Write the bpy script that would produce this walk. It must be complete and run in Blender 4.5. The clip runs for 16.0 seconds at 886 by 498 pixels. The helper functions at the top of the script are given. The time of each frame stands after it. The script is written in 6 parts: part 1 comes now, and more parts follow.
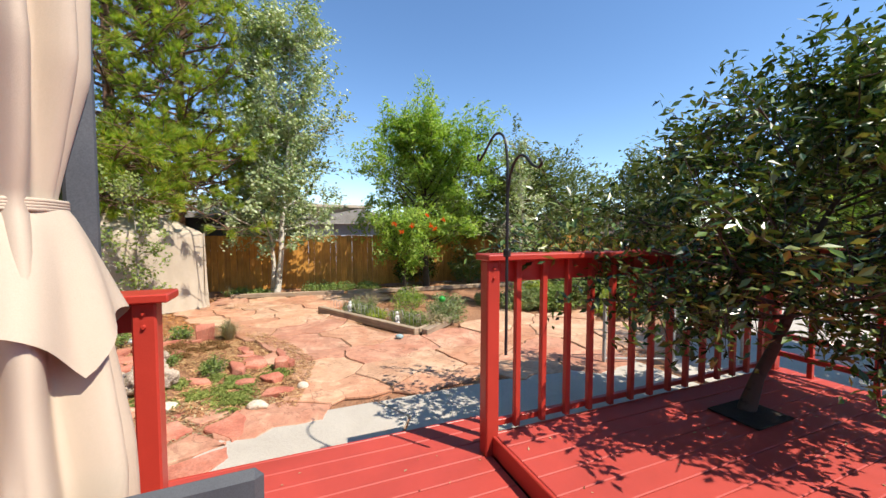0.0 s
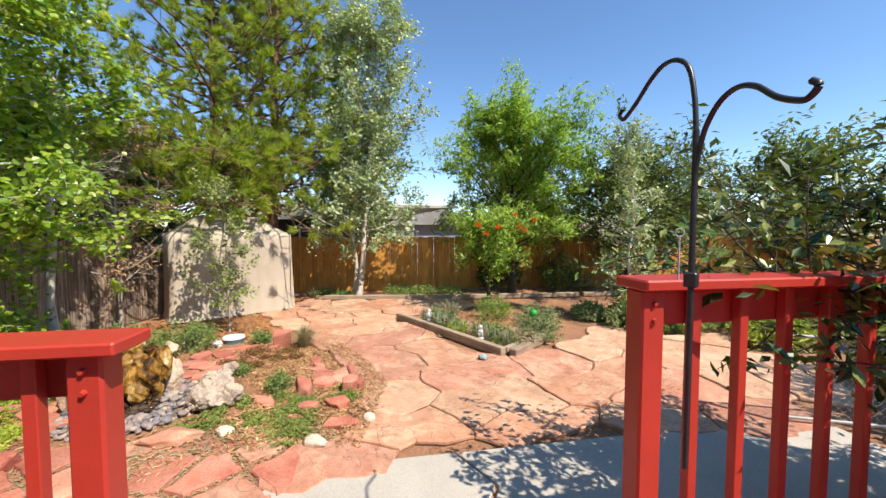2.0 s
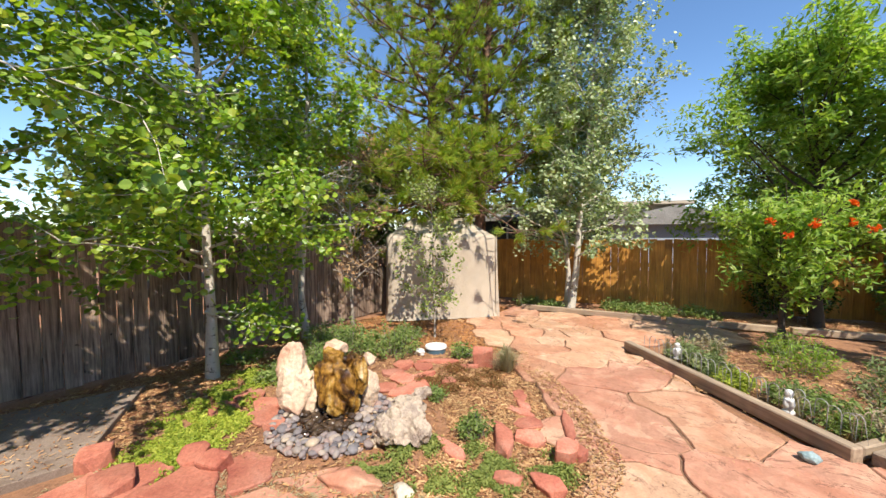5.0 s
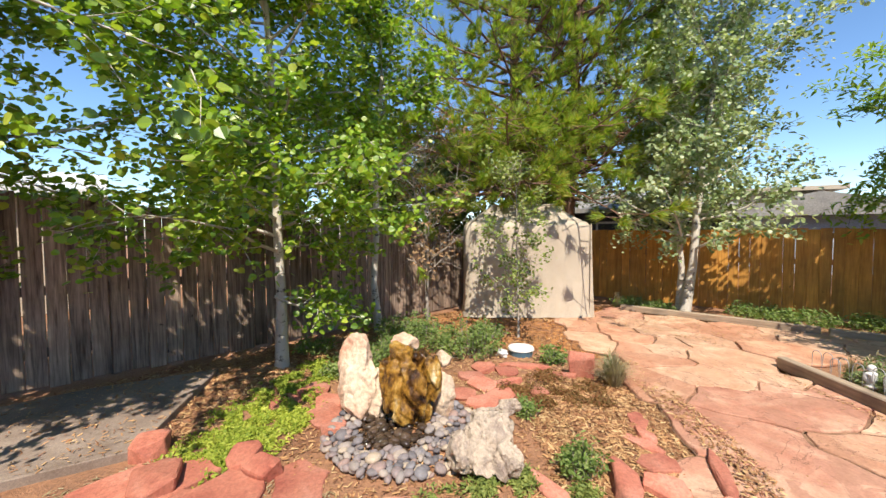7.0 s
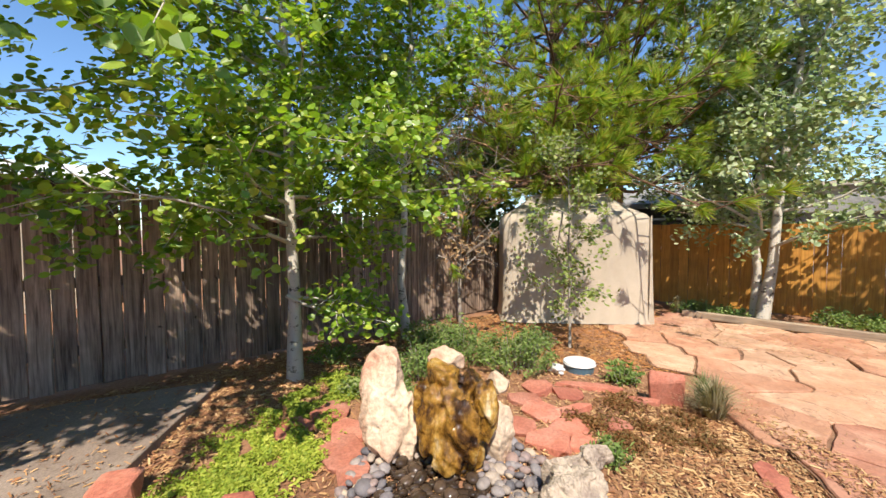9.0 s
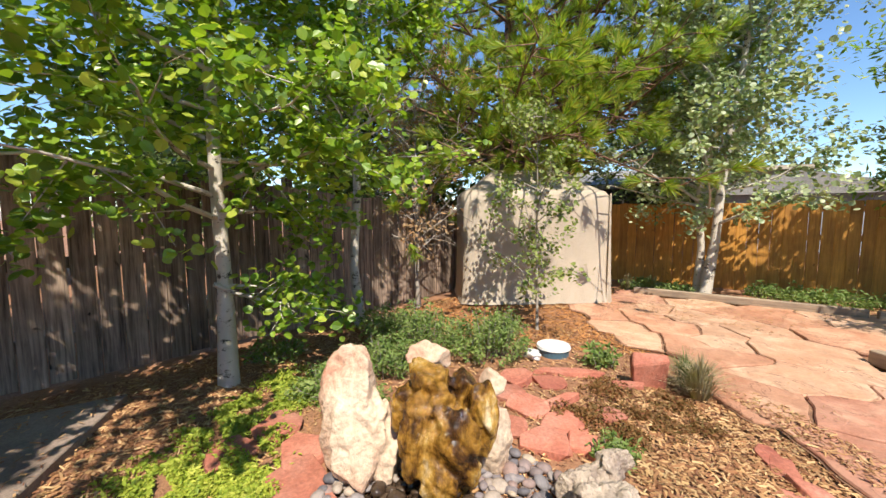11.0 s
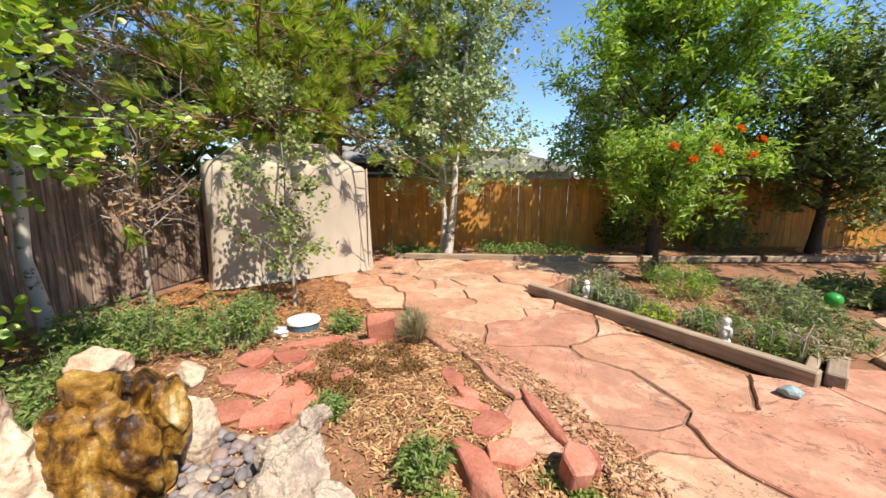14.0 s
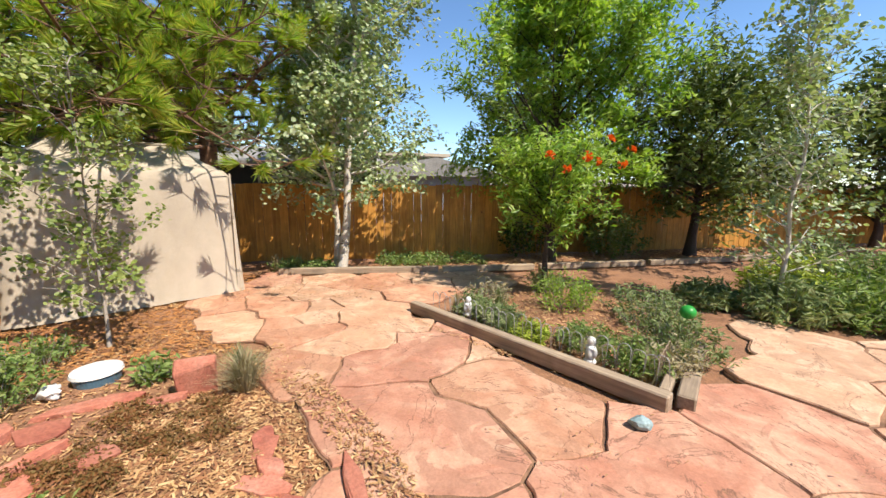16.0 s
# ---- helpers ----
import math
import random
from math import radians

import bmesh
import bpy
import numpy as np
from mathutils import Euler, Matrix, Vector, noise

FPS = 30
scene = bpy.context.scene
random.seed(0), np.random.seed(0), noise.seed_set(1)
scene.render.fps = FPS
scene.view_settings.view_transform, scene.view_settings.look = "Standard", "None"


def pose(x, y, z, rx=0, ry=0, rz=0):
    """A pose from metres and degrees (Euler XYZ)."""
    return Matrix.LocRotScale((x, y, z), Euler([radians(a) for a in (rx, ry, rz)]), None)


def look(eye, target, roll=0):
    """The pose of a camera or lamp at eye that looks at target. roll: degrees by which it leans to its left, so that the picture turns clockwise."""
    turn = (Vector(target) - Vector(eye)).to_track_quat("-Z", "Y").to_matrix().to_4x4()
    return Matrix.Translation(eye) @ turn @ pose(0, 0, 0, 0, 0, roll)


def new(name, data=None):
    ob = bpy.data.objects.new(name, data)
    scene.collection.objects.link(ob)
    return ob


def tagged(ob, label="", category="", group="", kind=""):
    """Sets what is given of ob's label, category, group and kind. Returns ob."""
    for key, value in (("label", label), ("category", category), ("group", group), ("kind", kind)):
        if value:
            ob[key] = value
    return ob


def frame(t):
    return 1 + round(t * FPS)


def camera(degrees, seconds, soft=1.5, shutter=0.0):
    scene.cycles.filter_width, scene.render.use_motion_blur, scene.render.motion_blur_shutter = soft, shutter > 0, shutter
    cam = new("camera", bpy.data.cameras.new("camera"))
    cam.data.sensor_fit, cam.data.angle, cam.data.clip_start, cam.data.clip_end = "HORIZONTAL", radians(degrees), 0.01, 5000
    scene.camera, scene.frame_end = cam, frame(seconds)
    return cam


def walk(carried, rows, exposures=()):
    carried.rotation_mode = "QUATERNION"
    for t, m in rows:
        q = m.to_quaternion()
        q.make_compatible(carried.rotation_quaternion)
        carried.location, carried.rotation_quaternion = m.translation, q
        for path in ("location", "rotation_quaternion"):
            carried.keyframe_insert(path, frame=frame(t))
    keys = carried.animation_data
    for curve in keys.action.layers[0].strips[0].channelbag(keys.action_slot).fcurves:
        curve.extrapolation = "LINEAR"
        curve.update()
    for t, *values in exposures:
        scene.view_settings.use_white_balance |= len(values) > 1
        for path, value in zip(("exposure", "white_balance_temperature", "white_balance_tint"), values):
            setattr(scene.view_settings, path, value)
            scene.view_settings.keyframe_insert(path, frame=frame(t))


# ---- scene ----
cam = camera(100.0, 16.0)
METRES, EYE, TILT, LEAN, TURN = 5.4, 1.685, 0.0, 0.0, 37.8
ROWS = [
    (0.0, 0.0, 0.0, 0.0, 0.01, -2.88, -0.11),
    (0.5, -0.0032, 0.0391, 0.0006, 0.4, -2.88, -0.13),
    (1.0, -0.0015, 0.081, -0.0008, 3.03, -2.9, -0.05),
    (1.5, -0.0042, 0.1171, 0.0036, 7.29, -2.84, -0.02),
    (2.0, -0.0225, 0.1547, 0.004, 12.75, -2.86, -0.04),
    (2.5, -0.0407, 0.1911, 0.003, 18.52, -2.75, 0.09),
    (3.0, -0.0558, 0.2321, 0.0037, 24.02, -2.77, 0.19),
    (3.5, -0.0721, 0.2672, 0.0067, 29.77, -2.72, 0.21),
    (4.0, -0.0995, 0.2978, 0.0079, 34.32, -2.73, 0.14),
    (4.5, -0.1229, 0.3194, 0.0055, 38.25, -2.55, 0.2),
    (5.0, -0.1391, 0.3454, 0.0021, 43.81, -2.51, 0.28),
    (7.5, -0.267, 0.4355, -0.0435, 57.54, -2.54, 0.22),
    (8.0, -0.2969, 0.4463, -0.0482, 59.12, -2.48, 0.15),
    (10.5, -0.4528, 0.4783, -0.066, 56.74, -3.26, 0.08),
    (11.0, -0.4599, 0.4777, -0.0687, 50.1, -5.23, 0.06),
    (11.5, -0.4618, 0.4785, -0.0698, 43.89, -7.46, 0.01),
    (12.0, -0.4592, 0.4816, -0.0701, 38.31, -8.94, -0.03),
    (12.5, -0.4509, 0.4854, -0.0684, 32.69, -9.68, -0.05),
    (13.0, -0.4329, 0.4906, -0.0664, 26.58, -9.74, -0.08),
    (13.5, -0.4059, 0.5005, -0.0628, 21.59, -9.74, -0.07),
    (14.0, -0.3772, 0.5108, -0.0582, 19.19, -9.71, -0.14),
    (14.5, -0.3541, 0.5319, -0.0586, 16.65, -9.8, -0.22),
    (15.0, -0.3314, 0.5651, -0.0542, 13.74, -9.8, -0.27),
    (15.5, -0.3089, 0.5932, -0.0529, 10.91, -9.68, -0.35),
    (16.0, -0.2779, 0.6281, -0.0478, 9.04, -9.07, -0.32),
]
walk(cam, [(t, pose(0, 0, EYE, TILT, LEAN, TURN) @ pose(METRES * x, METRES * y, METRES * z, 90 + pitch, roll, yaw)) for t, x, y, z, yaw, pitch, roll in ROWS])

# ---- world and sun ----
SUN_ELEV, SUN_AZ = 53.5, 8.5
world = bpy.data.worlds.new("world")
scene.world = world
world.use_nodes = True
wn = world.node_tree
wn.nodes.clear()
sky = wn.nodes.new("ShaderNodeTexSky")
sky.sky_type = "NISHITA"
sky.sun_disc = False
sky.sun_elevation = radians(SUN_ELEV)
sky.sun_rotation = radians(90 - SUN_AZ)
sky.altitude = 1500
sky.air_density, sky.dust_density, sky.ozone_density = 1.0, 0.1, 1.6
bg = wn.nodes.new("ShaderNodeBackground")
bg.inputs["Strength"].default_value = 0.112
wo = wn.nodes.new("ShaderNodeOutputWorld")
deep = wn.nodes.new("ShaderNodeHueSaturation")
deep.inputs["Saturation"].default_value, deep.inputs["Value"].default_value = 1.12, 1.33
wn.links.new(sky.outputs[0], deep.inputs["Color"])
wn.links.new(deep.outputs[0], bg.inputs[0])
wn.links.new(bg.outputs[0], wo.inputs[0])
sun = new("sun", bpy.data.lights.new("sun", "SUN"))
sun.data.energy, sun.data.angle, sun.data.color = 5.0, radians(0.53), (1.0, 0.91, 0.78)
sd = Vector((math.cos(radians(SUN_ELEV)) * math.cos(radians(SUN_AZ)), math.cos(radians(SUN_ELEV)) * math.sin(radians(SUN_AZ)), math.sin(radians(SUN_ELEV))))
sun.matrix_world = look(sd * 30, (0, 0, 0))
scene.view_settings.exposure = 0.66


# ---- materials ----
def material(name):
    m = bpy.data.materials.new(name)
    m.use_nodes = True
    nt = m.node_tree
    nt.nodes.clear()
    out = nt.nodes.new("ShaderNodeOutputMaterial")
    b = nt.nodes.new("ShaderNodeBsdfPrincipled")
    nt.links.new(b.outputs[0], out.inputs[0])
    return m, nt, b, out


def ramp(nt, fac, stops):
    r = nt.nodes.new("ShaderNodeValToRGB")
    while len(r.color_ramp.elements) < len(stops):
        r.color_ramp.elements.new(0.5)
    for e, (p, c) in zip(r.color_ramp.elements, stops):
        e.position, e.color = p, (*c, 1)
    nt.links.new(fac, r.inputs[0])
    return r.outputs[0]


def mixc(nt, fac, a, b, mode="MIX"):
    n = nt.nodes.new("ShaderNodeMix")
    n.data_type, n.blend_type = "RGBA", mode
    for sock, v in ((n.inputs[0], fac), (n.inputs[6], a), (n.inputs[7], b)):
        if isinstance(v, (int, float)):
            sock.default_value = v
        elif isinstance(v, tuple):
            sock.default_value = (*v, 1)
        else:
            nt.links.new(v, sock)
    return n.outputs[2]


def noise_tex(nt, scale, detail=5.0, rough=0.6, stretch=(1, 1, 1), distort=0.0, space="Object"):
    tc = nt.nodes.new("ShaderNodeTexCoord")
    mp = nt.nodes.new("ShaderNodeMapping")
    mp.inputs["Scale"].default_value = stretch
    n = nt.nodes.new("ShaderNodeTexNoise")
    n.inputs["Scale"].default_value, n.inputs["Detail"].default_value = scale, detail
    n.inputs["Roughness"].default_value, n.inputs["Distortion"].default_value = rough, distort
    if space == "World":
        g = nt.nodes.new("ShaderNodeNewGeometry")
        nt.links.new(g.outputs["Position"], mp.inputs[0])
    else:
        nt.links.new(tc.outputs["Object"], mp.inputs[0])
    nt.links.new(mp.outputs[0], n.inputs["Vector"])
    return n.outputs["Fac"]


def bump(nt, b, height, strength=0.4, dist=0.01):
    n = nt.nodes.new("ShaderNodeBump")
    n.inputs["Strength"].default_value, n.inputs["Distance"].default_value = strength, dist
    nt.links.new(height, n.inputs["Height"])
    nt.links.new(n.outputs[0], b.inputs["Normal"])


def rough_mat(name, dark, light, scale=3.0, fine=60.0, rough=0.85, bumps=0.5, dist=0.01, stretch=(1, 1, 1), vary=0.0, space="Object", third=None):
    """Two scales of mottling between dark and light, and fine relief."""
    m, nt, b, out = material(name)
    big = noise_tex(nt, scale, 6, 0.62, stretch, 0.3, space)
    small = noise_tex(nt, fine, 4, 0.7, stretch, 0, space)
    stops = [(0.3, dark), (0.7, light)] if third is None else [(0.28, dark), (0.5, light), (0.72, third)]
    col = ramp(nt, big, stops)
    sm = ramp(nt, small, [(0.25, (0.62, 0.62, 0.62)), (0.75, (1.25, 1.25, 1.25))])
    col = mixc(nt, 1.0, col, sm, "MULTIPLY")
    if vary:
        oi = nt.nodes.new("ShaderNodeObjectInfo")
        v = ramp(nt, oi.outputs["Random"], [(0, (1 - vary,) * 3), (1, (1 + vary,) * 3)])
        col = mixc(nt, 1.0, col, v, "MULTIPLY")
    nt.links.new(col, b.inputs["Base Color"])
    b.inputs["Roughness"].default_value = rough
    add = nt.nodes.new("ShaderNodeMath")
    add.operation = "ADD"
    nt.links.new(big, add.inputs[0])
    nt.links.new(small, add.inputs[1])
    bump(nt, b, add.outputs[0], bumps, dist)
    return m


def leaf_mat(name, shades, rough=0.45, through_=0.35, spec=0.4):
    """Leaves: each its own shade, glossy above, light shining through."""
    m, nt, b, out = material(name)
    g = nt.nodes.new("ShaderNodeNewGeometry")
    n = len(shades)
    col = ramp(nt, g.outputs["Random Per Island"], [(i / max(1, n - 1), s) for i, s in enumerate(shades)])
    big = noise_tex(nt, 1.3, 3, 0.6)
    col = mixc(nt, 1.0, col, ramp(nt, big, [(0.3, (0.75, 0.8, 0.75)), (0.7, (1.2, 1.15, 1.1))]), "MULTIPLY")
    nt.links.new(col, b.inputs["Base Color"])
    b.inputs["Roughness"].default_value = rough
    b.inputs["Specular IOR Level"].default_value = spec
    tr = nt.nodes.new("ShaderNodeBsdfTranslucent")
    col2 = mixc(nt, 1.0, col, (1.25, 1.35, 0.6), "MULTIPLY")
    nt.links.new(col2, tr.inputs[0])
    mx = nt.nodes.new("ShaderNodeMixShader")
    mx.inputs[0].default_value = through_
    nt.links.new(b.outputs[0], mx.inputs[1])
    nt.links.new(tr.outputs[0], mx.inputs[2])
    nt.links.new(mx.outputs[0], out.inputs[0])
    return m


def bark_mat(name, pale, dark, scale=9.0, thr=0.42):
    m, nt, b, out = material(name)
    bands = noise_tex(nt, scale, 6, 0.7, (1, 1, 0.35))
    knots = noise_tex(nt, scale * 0.6, 5, 0.75, (1.6, 1.6, 2.6))
    col = ramp(nt, bands, [(0.3, tuple(c * 0.8 for c in pale)), (0.7, pale)])
    col = mixc(nt, ramp(nt, knots, [(thr - 0.05, (1, 1, 1)), (thr + 0.02, (0, 0, 0))]), col, dark)
    nt.links.new(col, b.inputs["Base Color"])
    b.inputs["Roughness"].default_value = 0.85
    bump(nt, b, bands, 0.6, 0.01)
    return m


def wood_mat(name, dark, light, axis=2, vary=0.25, rough=0.8, knots=True, bumps=0.5, damp=None):
    """Weathered boards: grain along one axis, knots, a shade for each board."""
    m, nt, b, out = material(name)
    st = [22.0, 22.0, 22.0]
    st[axis] = 1.2
    tc_rand = nt.nodes.new("ShaderNodeObjectInfo")
    tc = nt.nodes.new("ShaderNodeTexCoord")
    off = nt.nodes.new("ShaderNodeVectorMath")
    off.operation = "ADD"
    sc = nt.nodes.new("ShaderNodeMath")
    sc.operation = "MULTIPLY"
    sc.inputs[1].default_value = 37.0
    nt.links.new(tc_rand.outputs["Random"], sc.inputs[0])
    nt.links.new(tc.outputs["Object"], off.inputs[0])
    nt.links.new(sc.outputs[0], off.inputs[1])

    def nz(scale, stretch, detail=5):
        mp = nt.nodes.new("ShaderNodeMapping")
        mp.inputs["Scale"].default_value = stretch
        nt.links.new(off.outputs[0], mp.inputs[0])
        n = nt.nodes.new("ShaderNodeTexNoise")
        n.inputs["Scale"].default_value, n.inputs["Detail"].default_value, n.inputs["Roughness"].default_value = scale, detail, 0.65
        n.inputs["Distortion"].default_value = 0.4
        nt.links.new(mp.outputs[0], n.inputs["Vector"])
        return n.outputs["Fac"]

    grain = nz(1.6, tuple(st))
    blot = nz(1.7, (1, 1, 1), 4)
    col = ramp(nt, grain, [(0.3, dark), (0.68, light)])
    col = mixc(nt, 1.0, col, ramp(nt, blot, [(0.3, (0.68, 0.66, 0.66)), (0.7, (1.2, 1.18, 1.15))]), "MULTIPLY")
    if knots:
        kn = nz(7.0, (1, 1, 0.7) if axis == 2 else (0.7, 1, 1), 2)
        col = mixc(nt, ramp(nt, kn, [(0.24, (1, 1, 1)), (0.29, (0, 0, 0))]), col, tuple(c * 0.35 for c in dark))
    v = ramp(nt, tc_rand.outputs["Random"], [(0, (1 - vary,) * 3), (1, (1 + vary,) * 3)])
    col = mixc(nt, 1.0, col, v, "MULTIPLY")
    nt.links.new(col, b.inputs["Base Color"])
    b.inputs["Roughness"].default_value = rough
    bump(nt, b, grain, bumps, 0.004)
    return m


def paint_mat(name, col, worn, rough=0.5):
    m, nt, b, out = material(name)
    big = noise_tex(nt, 2.2, 6, 0.65, (1, 1, 1), 0.2, "World")
    fine = noise_tex(nt, 90, 3, 0.7, (1, 1, 1), 0, "World")
    c = ramp(nt, big, [(0.3, tuple(x * 0.85 for x in col)), (0.7, tuple(min(1, x * 1.12) for x in col))])
    chips = ramp(nt, noise_tex(nt, 17, 6, 0.8, (1, 1, 1), 0.5, "World"), [(0.27, (1, 1, 1)), (0.31, (0, 0, 0))])
    c = mixc(nt, chips, c, worn)
    nt.links.new(c, b.inputs["Base Color"])
    b.inputs["Roughness"].default_value = rough
    bump(nt, b, mixc(nt, 0.5, fine, big), 0.35, 0.004)
    return m


RED = paint_mat("red_paint", (0.40, 0.036, 0.022), (0.36, 0.13, 0.09), 0.42)
RED_DECK = paint_mat("red_deck_stain", (0.40, 0.05, 0.036), (0.30, 0.1, 0.075), 0.62)


def flag_mat(name, a, b_, c_, vary=0.12):
    """Split sandstone: broad stains, spalled layers with an edge, fine cracks, grain."""
    m, nt, bs, out = material(name)
    big = noise_tex(nt, 1.9, 6, 0.6, (1, 1, 1), 0.9, "World")
    lay = noise_tex(nt, 2.6, 7, 0.55, (1, 1, 1), 1.2, "World")
    fine = noise_tex(nt, 60, 4, 0.75, (1, 1, 1), 0, "World")
    mid = noise_tex(nt, 9, 6, 0.7, (1, 1, 1), 0.3, "World")
    col = ramp(nt, big, [(0.38, a), (0.5, b_), (0.6, c_)])
    col = mixc(nt, ramp(nt, lay, [(0.52, (0, 0, 0)), (0.545, (0.75, 0.75, 0.75))]), col, tuple(x * 0.84 for x in b_))
    col = mixc(nt, 1.0, col, ramp(nt, mid, [(0.3, (0.8, 0.78, 0.76)), (0.6, (1.05, 1.05, 1.05))]), "MULTIPLY")
    col = mixc(nt, 1.0, col, ramp(nt, fine, [(0.3, (0.82, 0.82, 0.82)), (0.7, (1.12, 1.12, 1.12))]), "MULTIPLY")
    cr = ramp(nt, noise_tex(nt, 1.1, 7, 0.6, (1, 1, 1), 1.5, "World"), [(0.494, (0, 0, 0)), (0.4995, (1, 1, 1)), (0.505, (0, 0, 0))])
    col = mixc(nt, cr, col, (0.16, 0.08, 0.05))
    oi = nt.nodes.new("ShaderNodeObjectInfo")
    col = mixc(nt, 1.0, col, ramp(nt, oi.outputs["Random"], [(0, (1 - vary, 1 - vary * 1.3, 1 - vary * 1.4)), (1, (1 + vary,) * 3)]), "MULTIPLY")
    nt.links.new(col, bs.inputs["Base Color"])
    bs.inputs["Roughness"].default_value = 0.82
    step = ramp(nt, lay, [(0.51, (0, 0, 0)), (0.55, (1, 1, 1))])
    bump(nt, bs, mixc(nt, 0.35, mixc(nt, 0.4, step, mid), fine), 0.55, 0.008)
    return m


STONE_PALE = flag_mat("buff_sandstone", (0.5, 0.28, 0.17), (0.57, 0.35, 0.225), (0.62, 0.42, 0.285), 0.08)
STONE_PINK = flag_mat("pink_sandstone", (0.43, 0.19, 0.12), (0.5, 0.25, 0.165), (0.57, 0.34, 0.23), 0.08)
STONE_BUFF = flag_mat("tan_sandstone", (0.43, 0.20, 0.115), (0.52, 0.27, 0.165), (0.57, 0.34, 0.22), 0.08)
STONE_RED = rough_mat("red_sandstone", (0.33, 0.09, 0.06), (0.47, 0.17, 0.11), 3.5, 50, 0.85, 0.6, 0.01, vary=0.2, space="World", third=(0.52, 0.24, 0.17))
STONE_WHITE = rough_mat("white_limestone", (0.50, 0.38, 0.27), (0.72, 0.62, 0.5), 5, 50, 0.85, 0.8, 0.02, third=(0.62, 0.36, 0.2))
STONE_GREY = rough_mat("pitted_grey_limestone", (0.27, 0.2, 0.17), (0.6, 0.48, 0.37), 6, 45, 0.85, 1.0, 0.03, third=(0.66, 0.52, 0.4))
m, nt, b, out = material("grey_river_pebble")
oi = nt.nodes.new("ShaderNodeObjectInfo")
tone = ramp(nt, oi.outputs["Random"], [(0, (0.1, 0.095, 0.105)), (0.22, (0.2, 0.175, 0.175)), (0.4, (0.29, 0.2, 0.17)), (0.55, (0.19, 0.18, 0.19)), (0.72, (0.33, 0.27, 0.22)), (0.86, (0.24, 0.22, 0.225)), (1.0, (0.45, 0.36, 0.26))])
speck = ramp(nt, noise_tex(nt, 45, 6, 0.65, (1, 1, 1), 0.4), [(0.3, (0.72, 0.72, 0.74)), (0.7, (1.25, 1.22, 1.2))])
nt.links.new(mixc(nt, 1.0, tone, speck, "MULTIPLY"), b.inputs["Base Color"])
b.inputs["Roughness"].default_value = 0.72
bump(nt, b, noise_tex(nt, 60, 4, 0.7), 0.15, 0.002)
PEBBLE = m
PEBBLE_WET = rough_mat("wet_river_pebble", (0.035, 0.022, 0.014), (0.09, 0.06, 0.04), 12, 90, 0.12, 0.15, 0.002, vary=0.4)
CONCRETE = rough_mat("concrete", (0.40, 0.36, 0.31), (0.50, 0.46, 0.40), 1.3, 120, 0.85, 0.25, 0.003, space="World")
PAD = rough_mat("weathered_concrete", (0.18, 0.13, 0.1), (0.33, 0.26, 0.21), 2.3, 90, 0.9, 0.3, 0.004, space="World")
TARP = rough_mat("beige_canvas", (0.42, 0.35, 0.27), (0.54, 0.46, 0.36), 1.4, 200, 0.8, 0.3, 0.012)
CURTAIN = rough_mat("cream_curtain", (0.50, 0.405, 0.31), (0.53, 0.435, 0.335), 1.5, 900, 0.8, 0.05, 0.001)
DARK_METAL = rough_mat("charcoal_metal", (0.055, 0.06, 0.07), (0.08, 0.085, 0.095), 5, 200, 0.45, 0.1, 0.001)
BLACK_IRON = rough_mat("black_iron", (0.012, 0.012, 0.014), (0.03, 0.03, 0.032), 20, 200, 0.4, 0.2, 0.001)
GALV = rough_mat("galvanised_steel", (0.3, 0.3, 0.3), (0.45, 0.44, 0.42), 9, 120, 0.5, 0.1, 0.001)
GREY_CLOTH = rough_mat("grey_chair_sling", (0.05, 0.055, 0.065), (0.075, 0.08, 0.09), 4, 300, 0.6, 0.2, 0.001)
PICKET = wood_mat("weathered_cedar", (0.06, 0.038, 0.028), (0.45, 0.34, 0.26), 2, 0.4, bumps=0.9)
ORANGE = wood_mat("orange_stained_cedar", (0.36, 0.155, 0.025), (0.62, 0.31, 0.055), 2, 0.12, 0.7, True)
TIMBER = wood_mat("weathered_timber", (0.22, 0.16, 0.11), (0.42, 0.33, 0.235), 0, 0.1)
SOIL = rough_mat("red_garden_soil", (0.16, 0.07, 0.035), (0.36, 0.18, 0.095), 1.1, 35, 0.95, 0.9, 0.03, space="World", third=(0.26, 0.13, 0.075))
# near-black colour standing in for the deep shade of the deck's stem hole
HOLE_SHADE = rough_mat("dark_hole_shade", (0.008, 0.006, 0.005), (0.03, 0.02, 0.014), 9, 60, 0.95, 0.9, 0.02)
WHITE_PAINT = rough_mat("white_paint", (0.70, 0.68, 0.66), (0.8, 0.79, 0.77), 3, 90, 0.5, 0.1, 0.002)
BLUE_PAINT = rough_mat("blue_plastic", (0.07, 0.14, 0.2), (0.1, 0.2, 0.27), 5, 90, 0.4, 0.1, 0.002)
PALE_BLUE = rough_mat("pale_blue_stone", (0.2, 0.3, 0.32), (0.36, 0.46, 0.47), 8, 70, 0.6, 0.4, 0.01)
ROOF_GREY = rough_mat("grey_shingle", (0.22, 0.21, 0.2), (0.34, 0.33, 0.31), 2, 20, 0.9, 0.4, 0.02)
STUCCO = rough_mat("tan_stucco", (0.46, 0.38, 0.29), (0.54, 0.46, 0.36), 1, 60, 0.9, 0.3, 0.004)
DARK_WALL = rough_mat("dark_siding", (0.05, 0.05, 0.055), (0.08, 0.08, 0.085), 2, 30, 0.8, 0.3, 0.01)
BLUEGREY = rough_mat("blue_grey_siding", (0.34, 0.38, 0.44), (0.42, 0.46, 0.52), 2, 30, 0.8, 0.3, 0.01)
